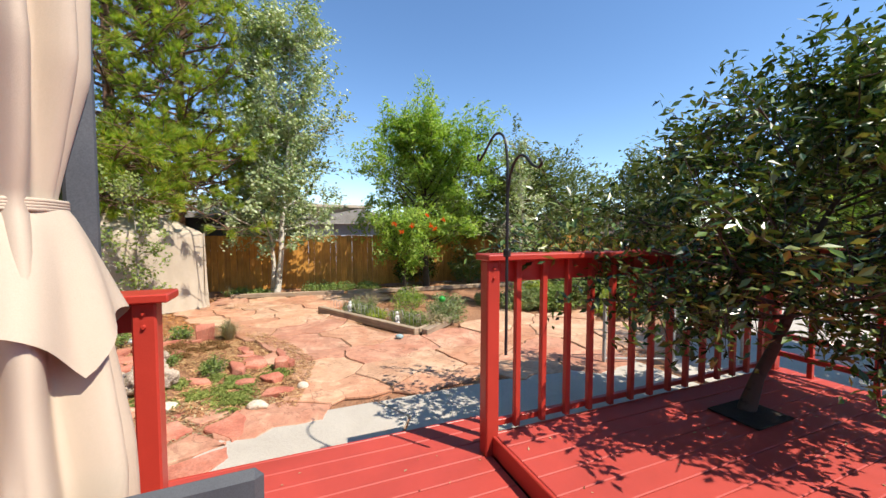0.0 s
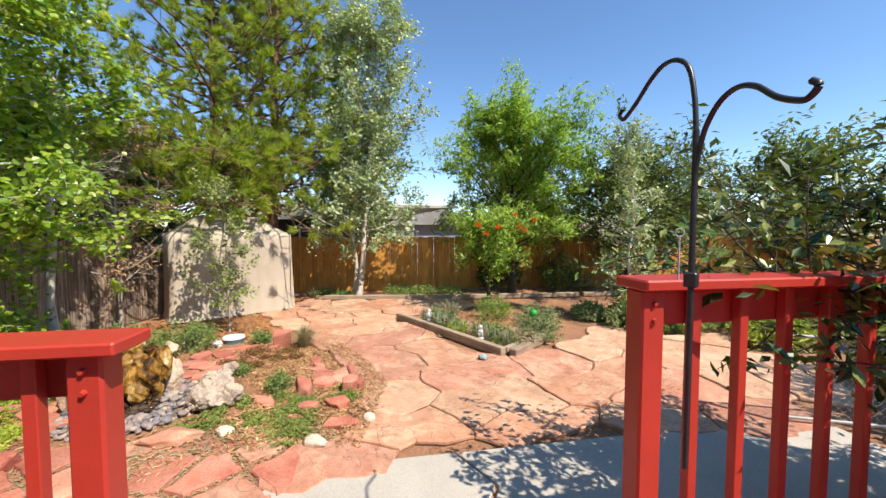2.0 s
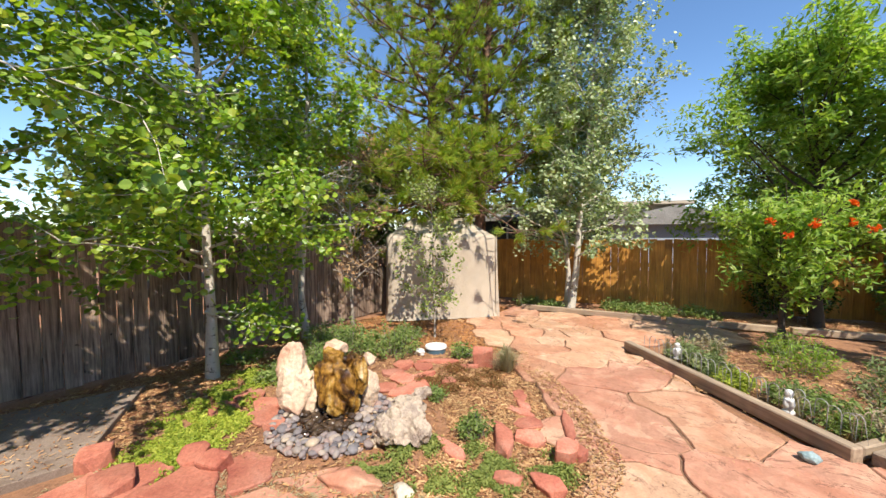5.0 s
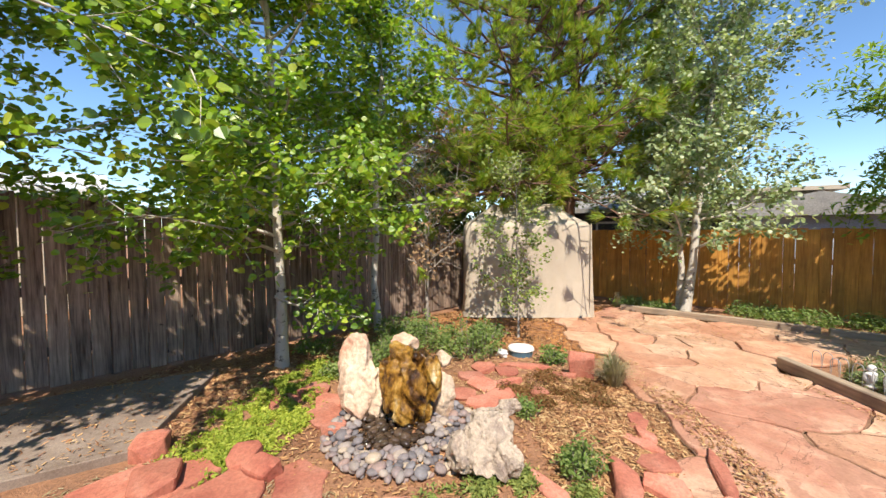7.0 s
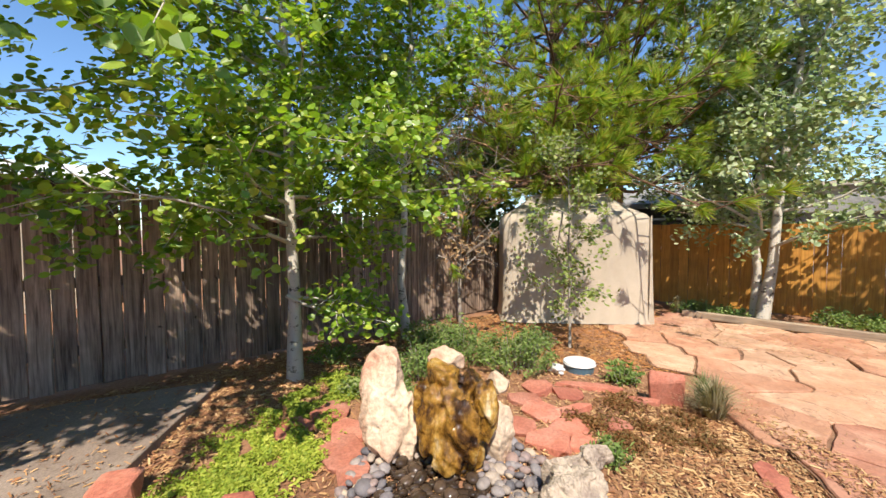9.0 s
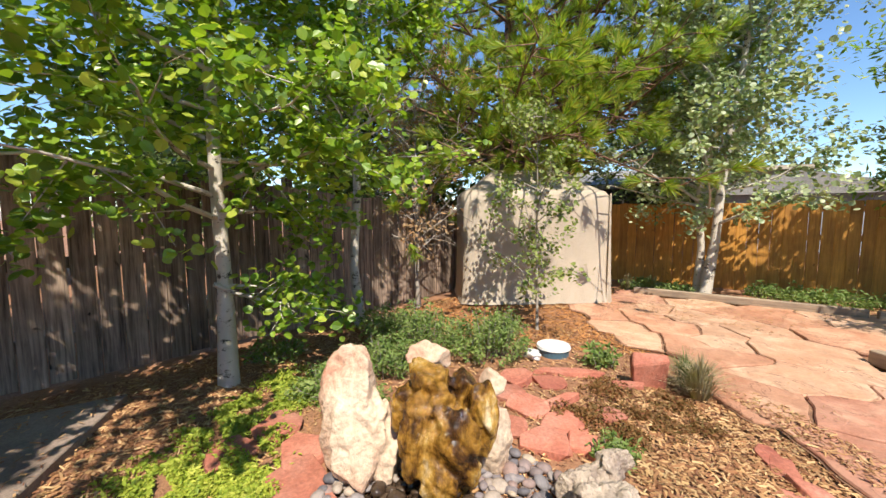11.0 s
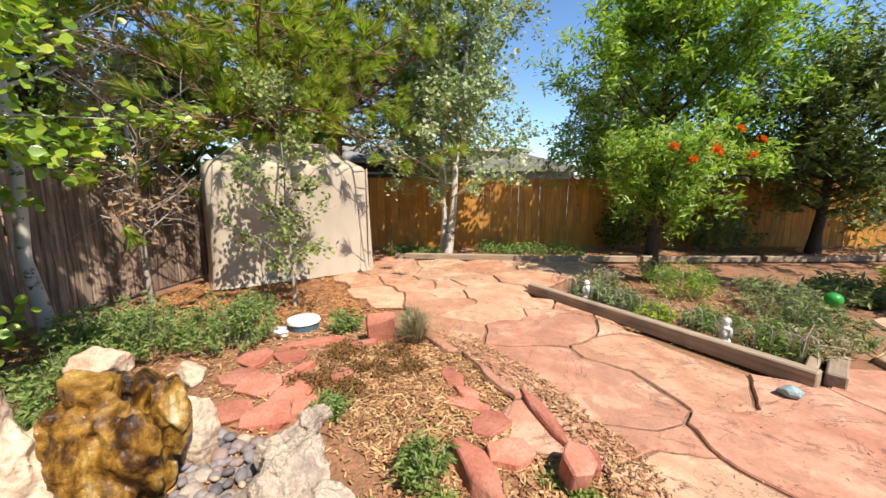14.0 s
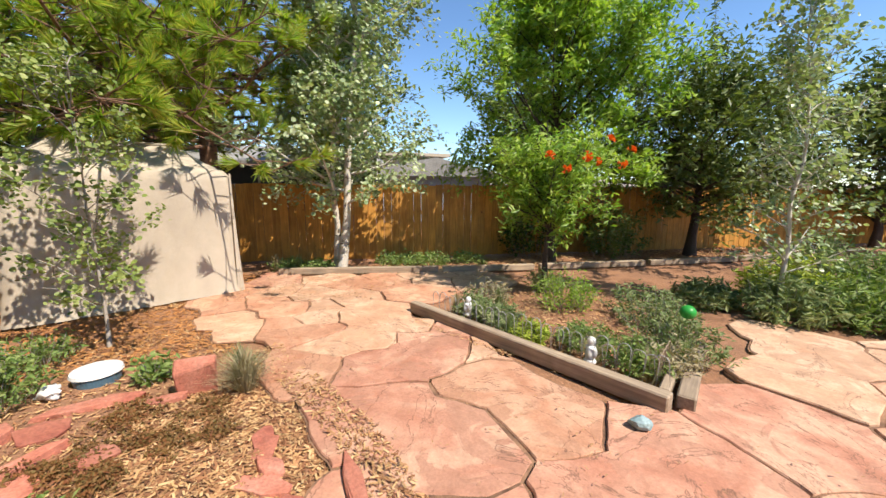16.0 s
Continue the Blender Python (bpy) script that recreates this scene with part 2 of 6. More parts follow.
MESA = rough_mat("far_hill", (0.30, 0.24, 0.19), (0.42, 0.35, 0.29), 0.05, 1, 0.95, 0.1, 0.1, space="World")

m, nt, b, out = material("wet_fountain_rock")
f1 = noise_tex(nt, 4.5, 9, 0.66, (1, 1, 0.7), 0.6)
f2 = noise_tex(nt, 34, 5, 0.7)
c = ramp(nt, f1, [(0.36, (0.014, 0.007, 0.003)), (0.44, (0.07, 0.03, 0.007)), (0.51, (0.27, 0.135, 0.02)), (0.58, (0.4, 0.24, 0.055)), (0.66, (0.64, 0.5, 0.3))])
nt.links.new(mixc(nt, 1.0, c, ramp(nt, f2, [(0.3, (0.5, 0.5, 0.5)), (0.7, (1.3, 1.3, 1.3))]), "MULTIPLY"), b.inputs["Base Color"])
b.inputs["Roughness"].default_value = 0.14
bump(nt, b, mixc(nt, 0.5, f1, f2), 0.9, 0.02)
WET = m

ASPEN_BARK = bark_mat("pale_aspen_bark", (0.58, 0.53, 0.45), (0.06, 0.05, 0.04))
GREY_BARK = bark_mat("grey_twig_bark", (0.38, 0.33, 0.28), (0.12, 0.1, 0.08))
DARK_BARK = bark_mat("dark_bark", (0.075, 0.05, 0.035), (0.02, 0.015, 0.01))
PINE_BARK = bark_mat("pine_bark", (0.24, 0.13, 0.08), (0.05, 0.035, 0.025), 7, 0.46)
L_ASPEN = leaf_mat("aspen_leaf", [(0.1, 0.19, 0.02), (0.22, 0.36, 0.035), (0.33, 0.47, 0.05), (0.14, 0.25, 0.028), (0.5, 0.56, 0.09), (0.2, 0.33, 0.035)], 0.36, 0.42, 0.6)
L_SILVER = leaf_mat("silvery_aspen_leaf", [(0.17, 0.24, 0.09), (0.31, 0.38, 0.19), (0.5, 0.54, 0.35), (0.22, 0.3, 0.11)], 0.4, 0.3, 0.6)
L_GREEN = leaf_mat("bright_ash_leaf", [(0.14, 0.25, 0.035), (0.22, 0.35, 0.05), (0.31, 0.43, 0.075), (0.42, 0.51, 0.11)], 0.45, 0.45, 0.4)
L_OLIVE = leaf_mat("olive_leaf", [(0.06, 0.1, 0.022), (0.13, 0.17, 0.045), (0.19, 0.23, 0.075)], 0.5, 0.3, 0.4)
L_DARK = leaf_mat("glossy_dark_leaf", [(0.012, 0.032, 0.008), (0.045, 0.09, 0.018), (0.1, 0.16, 0.03), (0.24, 0.27, 0.07)], 0.26, 0.15, 0.6)
L_NEEDLE = leaf_mat("pine_needle", [(0.14, 0.25, 0.03), (0.28, 0.4, 0.05), (0.33, 0.43, 0.07), (0.46, 0.38, 0.08), (0.19, 0.33, 0.05)], 0.5, 0.5, 0.4)
L_DRY = leaf_mat("dry_brown_leaf", [(0.36, 0.2, 0.1), (0.46, 0.3, 0.18), (0.3, 0.17, 0.09)], 0.7, 0.2, 0.2)
L_SAGE = leaf_mat("sage_leaf", [(0.12, 0.17, 0.07), (0.22, 0.28, 0.12), (0.32, 0.34, 0.17)], 0.7, 0.25, 0.2)
L_HERB = leaf_mat("herb_leaf", [(0.1, 0.17, 0.04), (0.2, 0.28, 0.075), (0.32, 0.38, 0.14)], 0.6, 0.3, 0.3)
L_COVER = leaf_mat("yellow_green_groundcover", [(0.2, 0.28, 0.035), (0.34, 0.4, 0.05), (0.46, 0.48, 0.09)], 0.6, 0.25, 0.3)
L_MAT = leaf_mat("low_green_groundcover", [(0.14, 0.18, 0.045), (0.23, 0.28, 0.07), (0.32, 0.34, 0.1)], 0.6, 0.25, 0.3)
L_RUST = leaf_mat("rusty_sedum", [(0.2, 0.07, 0.03), (0.17, 0.12, 0.04), (0.28, 0.12, 0.05)], 0.6, 0.2, 0.3)
L_STRAW = leaf_mat("dry_straw", [(0.36, 0.29, 0.17), (0.44, 0.38, 0.26), (0.28, 0.22, 0.14)], 0.8, 0.25, 0.2)
L_SAPLING = leaf_mat("pale_olive_sapling_leaf", [(0.14, 0.2, 0.05), (0.24, 0.3, 0.08), (0.36, 0.4, 0.15)], 0.5, 0.35, 0.4)
L_FLOWER = leaf_mat("orange_trumpet_petal", [(0.75, 0.1, 0.012), (0.8, 0.18, 0.02)], 0.5, 0.3, 0.3)
CHIP = leaf_mat("wood_chip", [(0.16, 0.065, 0.035), (0.32, 0.15, 0.075), (0.48, 0.27, 0.13), (0.64, 0.43, 0.23), (0.26, 0.11, 0.055), (0.56, 0.34, 0.16)], 0.85, 0.0, 0.2)


# ---- mesh helpers ----
def flat_mesh(name, verts, faces, mat, smooth=False):
    """A mesh from arrays: verts n x 3, faces m x k."""
    verts, faces = np.asarray(verts, dtype=np.float32), np.asarray(faces, dtype=np.int32)
    me = bpy.data.meshes.new(name)
    k = faces.shape[1]
    me.vertices.add(len(verts))
    me.vertices.foreach_set("co", verts.ravel())
    me.loops.add(faces.size)
    me.loops.foreach_set("vertex_index", faces.ravel())
    me.polygons.add(len(faces))
    me.polygons.foreach_set("loop_start", np.arange(0, faces.size, k, dtype=np.int32))
    me.polygons.foreach_set("loop_total", np.full(len(faces), k, dtype=np.int32))
    me.update(calc_edges=True)
    me.validate()
    me.shade_smooth() if smooth else me.shade_flat()
    me.materials.append(mat)
    return me


def thing(name, x, y, z, label, category, group="", rz=0.0):
    e = new(name)
    e.empty_display_size = 0.1
    e.matrix_basis = pose(x, y, z, 0, 0, rz)
    return tagged(e, label, category, group)


def part(name, data, mat, parent, label="", kind="", smooth=False):
    """Links a bmesh or a mesh as one mesh object under a thing or a part."""
    if isinstance(data, bmesh.types.BMesh):
        me = bpy.data.meshes.new(name)
        bmesh.ops.recalc_face_normals(data, faces=data.faces)
        data.to_mesh(me)
        data.free()
        me.materials.append(mat)
        if smooth:
            me.shade_smooth()
        data = me
    ob = new(name, data)
    ob.parent = parent
    return tagged(ob, label, kind=kind)


def box_bm(size, at=(0, 0, 0), bevel=0.004, rz=0.0, bm=None, rx=0.0, ry=0.0):
    bm = bm or bmesh.new()
    r = bmesh.ops.create_cube(bm, size=1)
    vs = r["verts"]
    es = list({e for v in vs for e in v.link_edges})
    bmesh.ops.transform(bm, verts=vs, matrix=pose(*at, rx, ry, rz) @ Matrix.Diagonal((*size, 1)))
    if bevel:
        bmesh.ops.bevel(bm, geom=es, offset=bevel, segments=1, affect="EDGES")
    return bm


def frames_along(pts):
    pts = np.asarray(pts, float)
    t = np.gradient(pts, axis=0)
    t /= np.linalg.norm(t, axis=1)[:, None] + 1e-9
    ref = np.array([0.0, 0.0, 1.0]) if abs(t[:, 2]).mean() < 0.8 else np.array([1.0, 0.0, 0.0])
    a = np.cross(t, ref)
    a /= np.linalg.norm(a, axis=1)[:, None] + 1e-9
    return pts, a, np.cross(t, a)


class Soup:
    """Collects tubes as quads for one mesh."""

    def __init__(self):
        self.v, self.f, self.n = [], [], 0

    def tube(self, pts, radii, sides=5):
        pts, a, b_ = frames_along(pts)
        ang = np.linspace(0, 2 * np.pi, sides, endpoint=False)
        ring = a[:, None, :] * np.cos(ang)[None, :, None] + b_[:, None, :] * np.sin(ang)[None, :, None]
        v = (pts[:, None, :] + ring * np.asarray(radii, float)[:, None, None]).reshape(-1, 3)
        k = len(pts)
        i, j = np.meshgrid(np.arange(k - 1), np.arange(sides), indexing="ij")
        j2 = (j + 1) % sides
        f = np.stack([i * sides + j, i * sides + j2, (i + 1) * sides + j2, (i + 1) * sides + j], -1).reshape(-1, 4)
        self.v.append(v)
        self.f.append(f + self.n)
        self.n += len(v)

    def mesh(self, name, mat, smooth=True):
        return flat_mesh(name, np.concatenate(self.v), np.concatenate(self.f), mat, smooth)


def unit(rs, n):
    d = rs.normal(size=(n, 3))
    return d / np.linalg.norm(d, axis=1)[:, None]


def leaves(name, centres, size, mat, rs, long=1.6, droop=0.0, up=0.3, round_=False, spread=0.3, face=0.0):
    """Small folded leaves at the centres, each an island of its own."""
    n = len(centres)
    d = unit(rs, n)
    d[:, 2] = d[:, 2] * 0.6 - droop
    d /= np.linalg.norm(d, axis=1)[:, None]
    nrm = unit(rs, n) + np.array([0, 0, up]) + np.array(sd) * face
    w = np.cross(nrm, d)
    w /= np.linalg.norm(w, axis=1)[:, None] + 1e-9
    nn = np.cross(d, w)
    s = (size * rs.uniform(1 - spread, 1 + spread, n))[:, None]
    c = centres
    if round_:
        L, W = s * 0.5, s * 0.5
        cup = nn * s * 0.07
        P = [c - d * L] + [c + d * L * u_ + w * W * v_ + cup for u_, v_ in ((-0.62, 0.78), (0.1, 0.98), (0.72, 0.55))] + [c + d * L * 1.08] + [c + d * L * u_ - w * W * v_ + cup for u_, v_ in ((0.72, 0.55), (0.1, 0.98), (-0.62, 0.78))]
        v = np.stack(P, 1).reshape(-1, 3)
        base = (np.arange(n) * 8)[:, None]
        f = np.concatenate([base + np.array([[0, 1, 2, 3, 4]]), base + np.array([[0, 4, 5, 6, 7]])])
    else:
        L, W = s * 0.5 * long, s * 0.32
        P = [c - d * L, c + w * W + nn * s * 0.1, c + d * L, c - w * W + nn * s * 0.1]
        v = np.stack(P, 1).reshape(-1, 3)
        base = (np.arange(n) * 4)[:, None]
        f = np.concatenate([base + np.array([[0, 1, 2]]), base + np.array([[0, 2, 3]])])
    return flat_mesh(name, v, f, mat)


def needles(name, centres, dirs, length, mat, rs, per=22, width=0.006):
    n = len(centres) * per
    c = np.repeat(centres, per, 0)
    d = np.repeat(dirs, per, 0) * 0.9 + unit(rs, n) * 0.62
    d /= np.linalg.norm(d, axis=1)[:, None]
    w = np.cross(d, unit(rs, n))
    w /= np.linalg.norm(w, axis=1)[:, None]
    L = (length * rs.uniform(0.7, 1.2, n))[:, None]
    v = np.stack([c - w * width, c + w * width, c + d * L], 1).reshape(-1, 3)
    return flat_mesh(name, v, np.arange(n * 3).reshape(-1, 3), mat)


def bent(p, d, length, rs, k=5, wob=0.12, lift=0.0):
    """A bent line of k points from p along d."""
    pts = [np.array(p, float)]
    d = np.array(d, float)
    for _ in range(k - 1):
        d = d + rs.normal(size=3) * wob + np.array([0, 0, lift])
        d /= np.linalg.norm(d)
        pts.append(pts[-1] + d * length / (k - 1))
    return np.array(pts), d


def tree(name, x, y, z, label, height, radius, first, bark, leafmat, n_leaves, leaf, seed, trunk_r=0.06, limbs=34, shape="oval", lean=(0, 0), stems=1,
         round_=False, lift=0.1, limb_up=0.5, long=1.6, droop=0.2, offset=(0, 0), category="tree", twigs=7, bare=0.0, extra=(), group=""):
    """Tapered trunk, limbs, twigs and a crown of leaves round the twigs."""
    rs = np.random.RandomState(seed)
    e = thing(name, x, y, z, label, category, group)
    wood = Soup()
    spots, wts = [], []
    for s in range(stems):
        a0 = rs.uniform(0, 6.28)
        k = 9
        zz = np.linspace(0, height * (0.97 - 0.12 * s), k)
        off = np.cumsum(rs.normal(size=(k, 2)) * height * 0.008, 0)
        fr = zz / height
        tr = np.stack([off[:, 0] + lean[0] * fr + offset[0] * fr + (s * 0.09 * math.cos(a0)) * (1 + 4 * fr), off[:, 1] + lean[1] * fr + offset[1] * fr + (s * 0.09 * math.sin(a0)) * (1 + 4 * fr), zz], 1)
        r = trunk_r * (1 - s * 0.2) * (1 - 0.88 * fr) * np.where(fr < 0.01, 1.35, 1)
        wood.tube(tr, r, 9)
        nl = limbs // stems
        for i in range(nl):
            f = first + (0.97 - first) * ((i + rs.uniform(0, 1)) / nl)
            p = np.array([np.interp(f * height, zz, tr[:, j]) for j in range(3)])
            q = (f - first) / (1 - first)
            prof = {"oval": math.sin(math.pi * min(1, 0.16 + 0.84 * q) ** 0.9) ** 0.7, "cone": (1 - q) ** 0.65 * 0.95 + 0.05,
                    "top": 0.35 + 0.65 * math.sin(math.pi * min(1, 0.1 + q * 0.88)), "column": 0.75 * (1 - q) ** 0.35 + 0.2}[shape]
            az = i * 2.4 + rs.uniform(-0.5, 0.5)
            up = limb_up + 0.5 * q
            d = np.array([math.cos(az), math.sin(az), up])
            d /= np.linalg.norm(d)
            L = radius * prof * rs.uniform(0.7, 1.12)
            pts, dl = bent(p, d, L, rs, 5, 0.13, lift * 0.3)
            rr = max(0.006, trunk_r * 0.42 * (1 - f * 0.6))
            wood.tube(pts, np.linspace(rr, 0.003, 5), 5)
            bare_here = rs.uniform() < bare
            for j in range(twigs):
                u = rs.uniform(0.14, 1.0)
                q0 = pts[0] + (pts[-1] - pts[0]) * u if j else pts[-1]
                kk = min(3, int(u * 4))
                q0 = pts[kk] * (1 - (u * 4 - kk)) + pts[kk + 1] * (u * 4 - kk)
                d2 = dl * 0.7 + unit(rs, 1)[0] * 0.8
                d2 /= np.linalg.norm(d2)
                tl = radius * rs.uniform(0.18, 0.38)
                tp, _ = bent(q0, d2, tl, rs, 3, 0.2, -0.05)
                wood.tube(tp, [0.006, 0.004, 0.002], 3)
                if not bare_here:
                    spots.append(tp)
                    wts.append(tl)
    for (p, d, L) in extra:
        pts, dl = bent(p, d, L, rs, 6, 0.1, 0.02)
        wood.tube(pts, np.linspace(0.018, 0.003, 6), 5)
        for j in range(12):
            u = rs.uniform(0.2, 0.99) * 5
            kk = int(u)
            q0 = pts[kk] * (1 - (u - kk)) + pts[kk + 1] * (u - kk)
            d2 = dl * 0.6 + unit(rs, 1)[0] * 0.8
            tp, _ = bent(q0, d2 / np.linalg.norm(d2), L * 0.28, rs, 3, 0.2, 0)
            wood.tube(tp, [0.005, 0.004, 0.002], 3)
            spots.append(tp)
            wts.append(L * 0.16)
    part("trunk", wood.mesh("trunk", bark), bark, e)
    spots = np.array(spots)
    wts = np.array(wts) / sum(wts)
    pick = rs.choice(len(spots), n_leaves, p=wts)
    u = rs.uniform(0.1, 1.15, n_leaves)[:, None]
    P = spots[pick]
    c = np.where(u < 0.5, P[:, 0] + (P[:, 1] - P[:, 0]) * u * 2, P[:, 1] + (P[:, 2] - P[:, 1]) * (u * 2 - 1))
    c = c + rs.normal(size=(n_leaves, 3)) * leaf * 1.15
    c[:, 2] = np.maximum(c[:, 2], 0.05)
    part("crown", leaves("crown", c, leaf, leafmat, rs, long, droop, 0.3, round_, face=1.2), leafmat, e)
    return e


def pine(name, x, y, label, height, radius, first, seed, n_limbs=90, boughs=0, per=22):
    rs = np.random.RandomState(seed)
    e = thing(name, x, y, 0.0, label, "tree")
    wood = Soup()
    k = 9
    zz = np.linspace(0, height, k)
    off = np.cumsum(rs.normal(size=(k, 2)) * 0.06, 0)
    tr = np.stack([off[:, 0], off[:, 1], zz], 1)
    wood.tube(tr, 0.16 * (1 - 0.92 * zz / height) + 0.01, 10)
    cs, ds = [], []
    low = [(2.45 + 0.09 * j, -0.55 + 1.05 * ((j * 5) % 13) / 12) for j in range(boughs)]
    for i in range(n_limbs + len(low)):
        f = first + (0.99 - first) * ((i + rs.uniform()) / n_limbs)
        p = np.array([np.interp(f * height, zz, tr[:, j]) for j in range(3)])
        q = (f - first) / (1 - first)
        az = i * 2.4 + rs.uniform(-0.4, 0.4)
        L = radius * (1 - q) ** 0.75 * rs.uniform(0.7, 1.1) + 0.3
        if i >= n_limbs:
            zl, az = low[i - n_limbs]
            q, L, p = 0.16, 4.1 * rs.uniform(0.72, 1.05), np.array([tr[2, 0], tr[2, 1], zl])
        d = np.array([math.cos(az), math.sin(az), -0.12 + 0.5 * q])
        d /= np.linalg.norm(d)
        pts, dl = bent(p, d, L, rs, 6, 0.08, 0.05 if i < n_limbs else -0.015)
        wood.tube(pts, np.linspace(0.035 * (1 - 0.6 * q) + 0.008, 0.006, 6), 5)
        m_ = int(6 + L * 3.8)
        for j in range(m_):
            u = (0.3 + 0.7 * (j / (m_ - 1))) * 4.999
            kk = int(u)
            q0 = pts[kk] * (1 - (u - kk)) + pts[kk + 1] * (u - kk)
            d2 = dl * 0.55 + unit(rs, 1)[0] * np.array([0.9, 0.9, 0.5]) + np.array([0, 0, 0.15])
            d2 /= np.linalg.norm(d2)
            tl = rs.uniform(0.3, 0.7)
            tp, dd = bent(q0, d2, tl, rs, 3, 0.15, 0.12)
            wood.tube(tp, [0.008, 0.006, 0.004], 3)
            for h in (0.8, 1.0):
                cs.append(tp[1] * (2 - 2 * h) + tp[2] * (2 * h - 1))
                ds.append(dd)
    part("trunk", wood.mesh("trunk", PINE_BARK), PINE_BARK, e)
    part("crown", needles("crown", np.array(cs), np.array(ds), 0.19, L_NEEDLE, rs, per, 0.0085), L_NEEDLE, e)
    return e


def clump(name, x, y, z, label, r, h, n, leaf, mat, seed, category="plant", long=1.8, group="", stems=None, flat=1.0, sx=1.0, rz=0):
    """A low plant: many stems with small leaves in an uneven mound."""
    rs = np.random.RandomState(seed)
    e = thing(name, x, y, z, label, category, group, rz)
    ns = stems or max(8, n // 25)
    st = Soup()
    tips, roots = [], []
    for i in range(ns):
        az, q = rs.uniform(0, 6.28), math.sqrt(rs.uniform(0, 1))
        root = np.array([math.cos(az) * r * q * 0.6 * sx, math.sin(az) * r * q * 0.6, 0])
        hh = h * (1 - 0.55 * q * q) * rs.uniform(0.65, 1.1)
        tip = np.array([math.cos(az) * r * q * sx, math.sin(az) * r * q, hh]) + rs.normal(size=3) * r * 0.08
        tip[2] = max(tip[2], 0.03)
        st.tube([root, (root + tip) / 2 + rs.normal(size=3) * 0.01, tip], [0.003, 0.0025, 0.0015], 3)
        roots.append(root)
        tips.append(tip)
    part("stem", st.mesh("stem", GREY_BARK), GREY_BARK, e, kind="stuff")
    roots, tips = np.array(roots), np.array(tips)
    k = rs.randint(0, ns, n)
    u = (rs.uniform(0.05, 1.0, n) ** 0.6)[:, None]
    c = roots[k] * (1 - u) + tips[k] * u + rs.normal(size=(n, 3)) * leaf * 0.9
    c[:, 2] = np.abs(c[:, 2]) + 0.01
    part("foliage", leaves("foliage", c, leaf, mat, rs, long, -0.1, 0.3), mat, e)
    return e


def rock_mesh(name, size, mat, seed, rough=0.25, cuts=9, sub=3, freq=2.2, ridge=0.0):
    """A broken rock: a ball cut by planes, then roughened."""
    rs = np.random.RandomState(seed)
    bm = bmesh.new()
    bmesh.ops.create_icosphere(bm, subdivisions=sub, radius=1)
    planes = [(unit(rs, 1)[0], rs.uniform(0.5, 0.85)) for _ in range(cuts)]
    seed_v = Vector(rs.uniform(-50, 50, 3))
    for v in bm.verts:
        p = np.array(v.co)
        for nrm, dd in planes:
            s = p @ nrm - dd
            if s > 0:
                p = p - nrm * s * 0.94
        q = Vector(p)
        nz = noise.fractal(q * freq + seed_v, 0.9, 2.1, 4)
        q = q * (1 + rough * nz)
        if ridge:
            q = q + Vector((1, 1, 0)) * 0 + q.normalized() * ridge * (abs(noise.noise(q * 4.5 + seed_v)) - 0.25)
        v.co = Vector((q.x * size[0], q.y * size[1], q.z * size[2]))
    zmin = min(v.co.z for v in bm.verts)
    for v in bm.verts:
        v.co.z -= zmin
    me = bpy.data.meshes.new(name)
    bm.to_mesh(me)
    bm.free()
    me.materials.append(mat)
    me.shade_flat() if sub < 3 else me.shade_smooth()
    return me


def rock(name, x, y, z, label, size, mat, seed, rz=0, rx=0, category="rock", group="", **kw):
    me = rock_mesh(name, size, mat, seed, **kw)
    ob = new(name, me)
    ob.matrix_basis = pose(x, y, z, rx, 0, rz)
    return tagged(ob, label, category, group)


def fused(ob, size):
    """The object's pieces grown into one skin."""
    md = ob.modifiers.new("fuse", "REMESH")
    md.mode, md.voxel_size, md.use_smooth_shade = "VOXEL", size, True
    bpy.context.view_layer.update()
    me = bpy.data.meshes.new_from_object(ob.evaluated_get(bpy.context.evaluated_depsgraph_get()))
    ob.modifiers.remove(md)
    ob.data = me
    return ob


def setting(name, me_or_bm, mat, label="", smooth=False):
    ob = part(name, me_or_bm, mat, None, label, "structure", smooth)
    return ob


def inside(p, poly):
    x, y, c = p[0], p[1], False
    j = len(poly) - 1
    for i in range(len(poly)):
        (xi, yi), (xj, yj) = poly[i], poly[j]
        if (yi > y) != (yj > y) and x < (xj - xi) * (y - yi) / (yj - yi) + xi:
            c = not c
        j = i
    return c


# ---- the plan ----
GARDEN = [(-3.25, 1.5), (-3.6, 2.05), (-4.05, 2.45), (-4.9, 2.62), (-6.4, 2.62), (-7.6, 2.45), (-8.2, 1.0), (-8.9, 0.3), (-7.0, -1.6), (-4.7, -0.2), (-3.9, 0.3)]
BED = [(-6.35, 4.3), (-3.8, 4.38), (-3.95, 5.65), (-4.6, 6.6), (-5.6, 7.1), (-6.3, 6.6)]


def height(x, y):
    """The ground's height."""
    h = 0.012 * noise.noise(Vector((x * 0.9, y * 0.9, 3))) + 0.008 * noise.noise(Vector((x * 4, y * 4, 7)))
    d = math.hypot((x + 5.2) / 2.2, (y - 0.9) / 1.5)
    h += 0.07 * max(0.0, 1 - d) ** 0.7 if d < 1 else 0
    d = math.hypot((x + 5.1) / 1.5, (y - 5.6) / 1.4)
    h += 0.05 * max(0.0, 1 - d) if d < 1 else 0
    far = math.hypot(x + 3, y - 3)
    return h + (0.0 if far < 25 else 0.0)


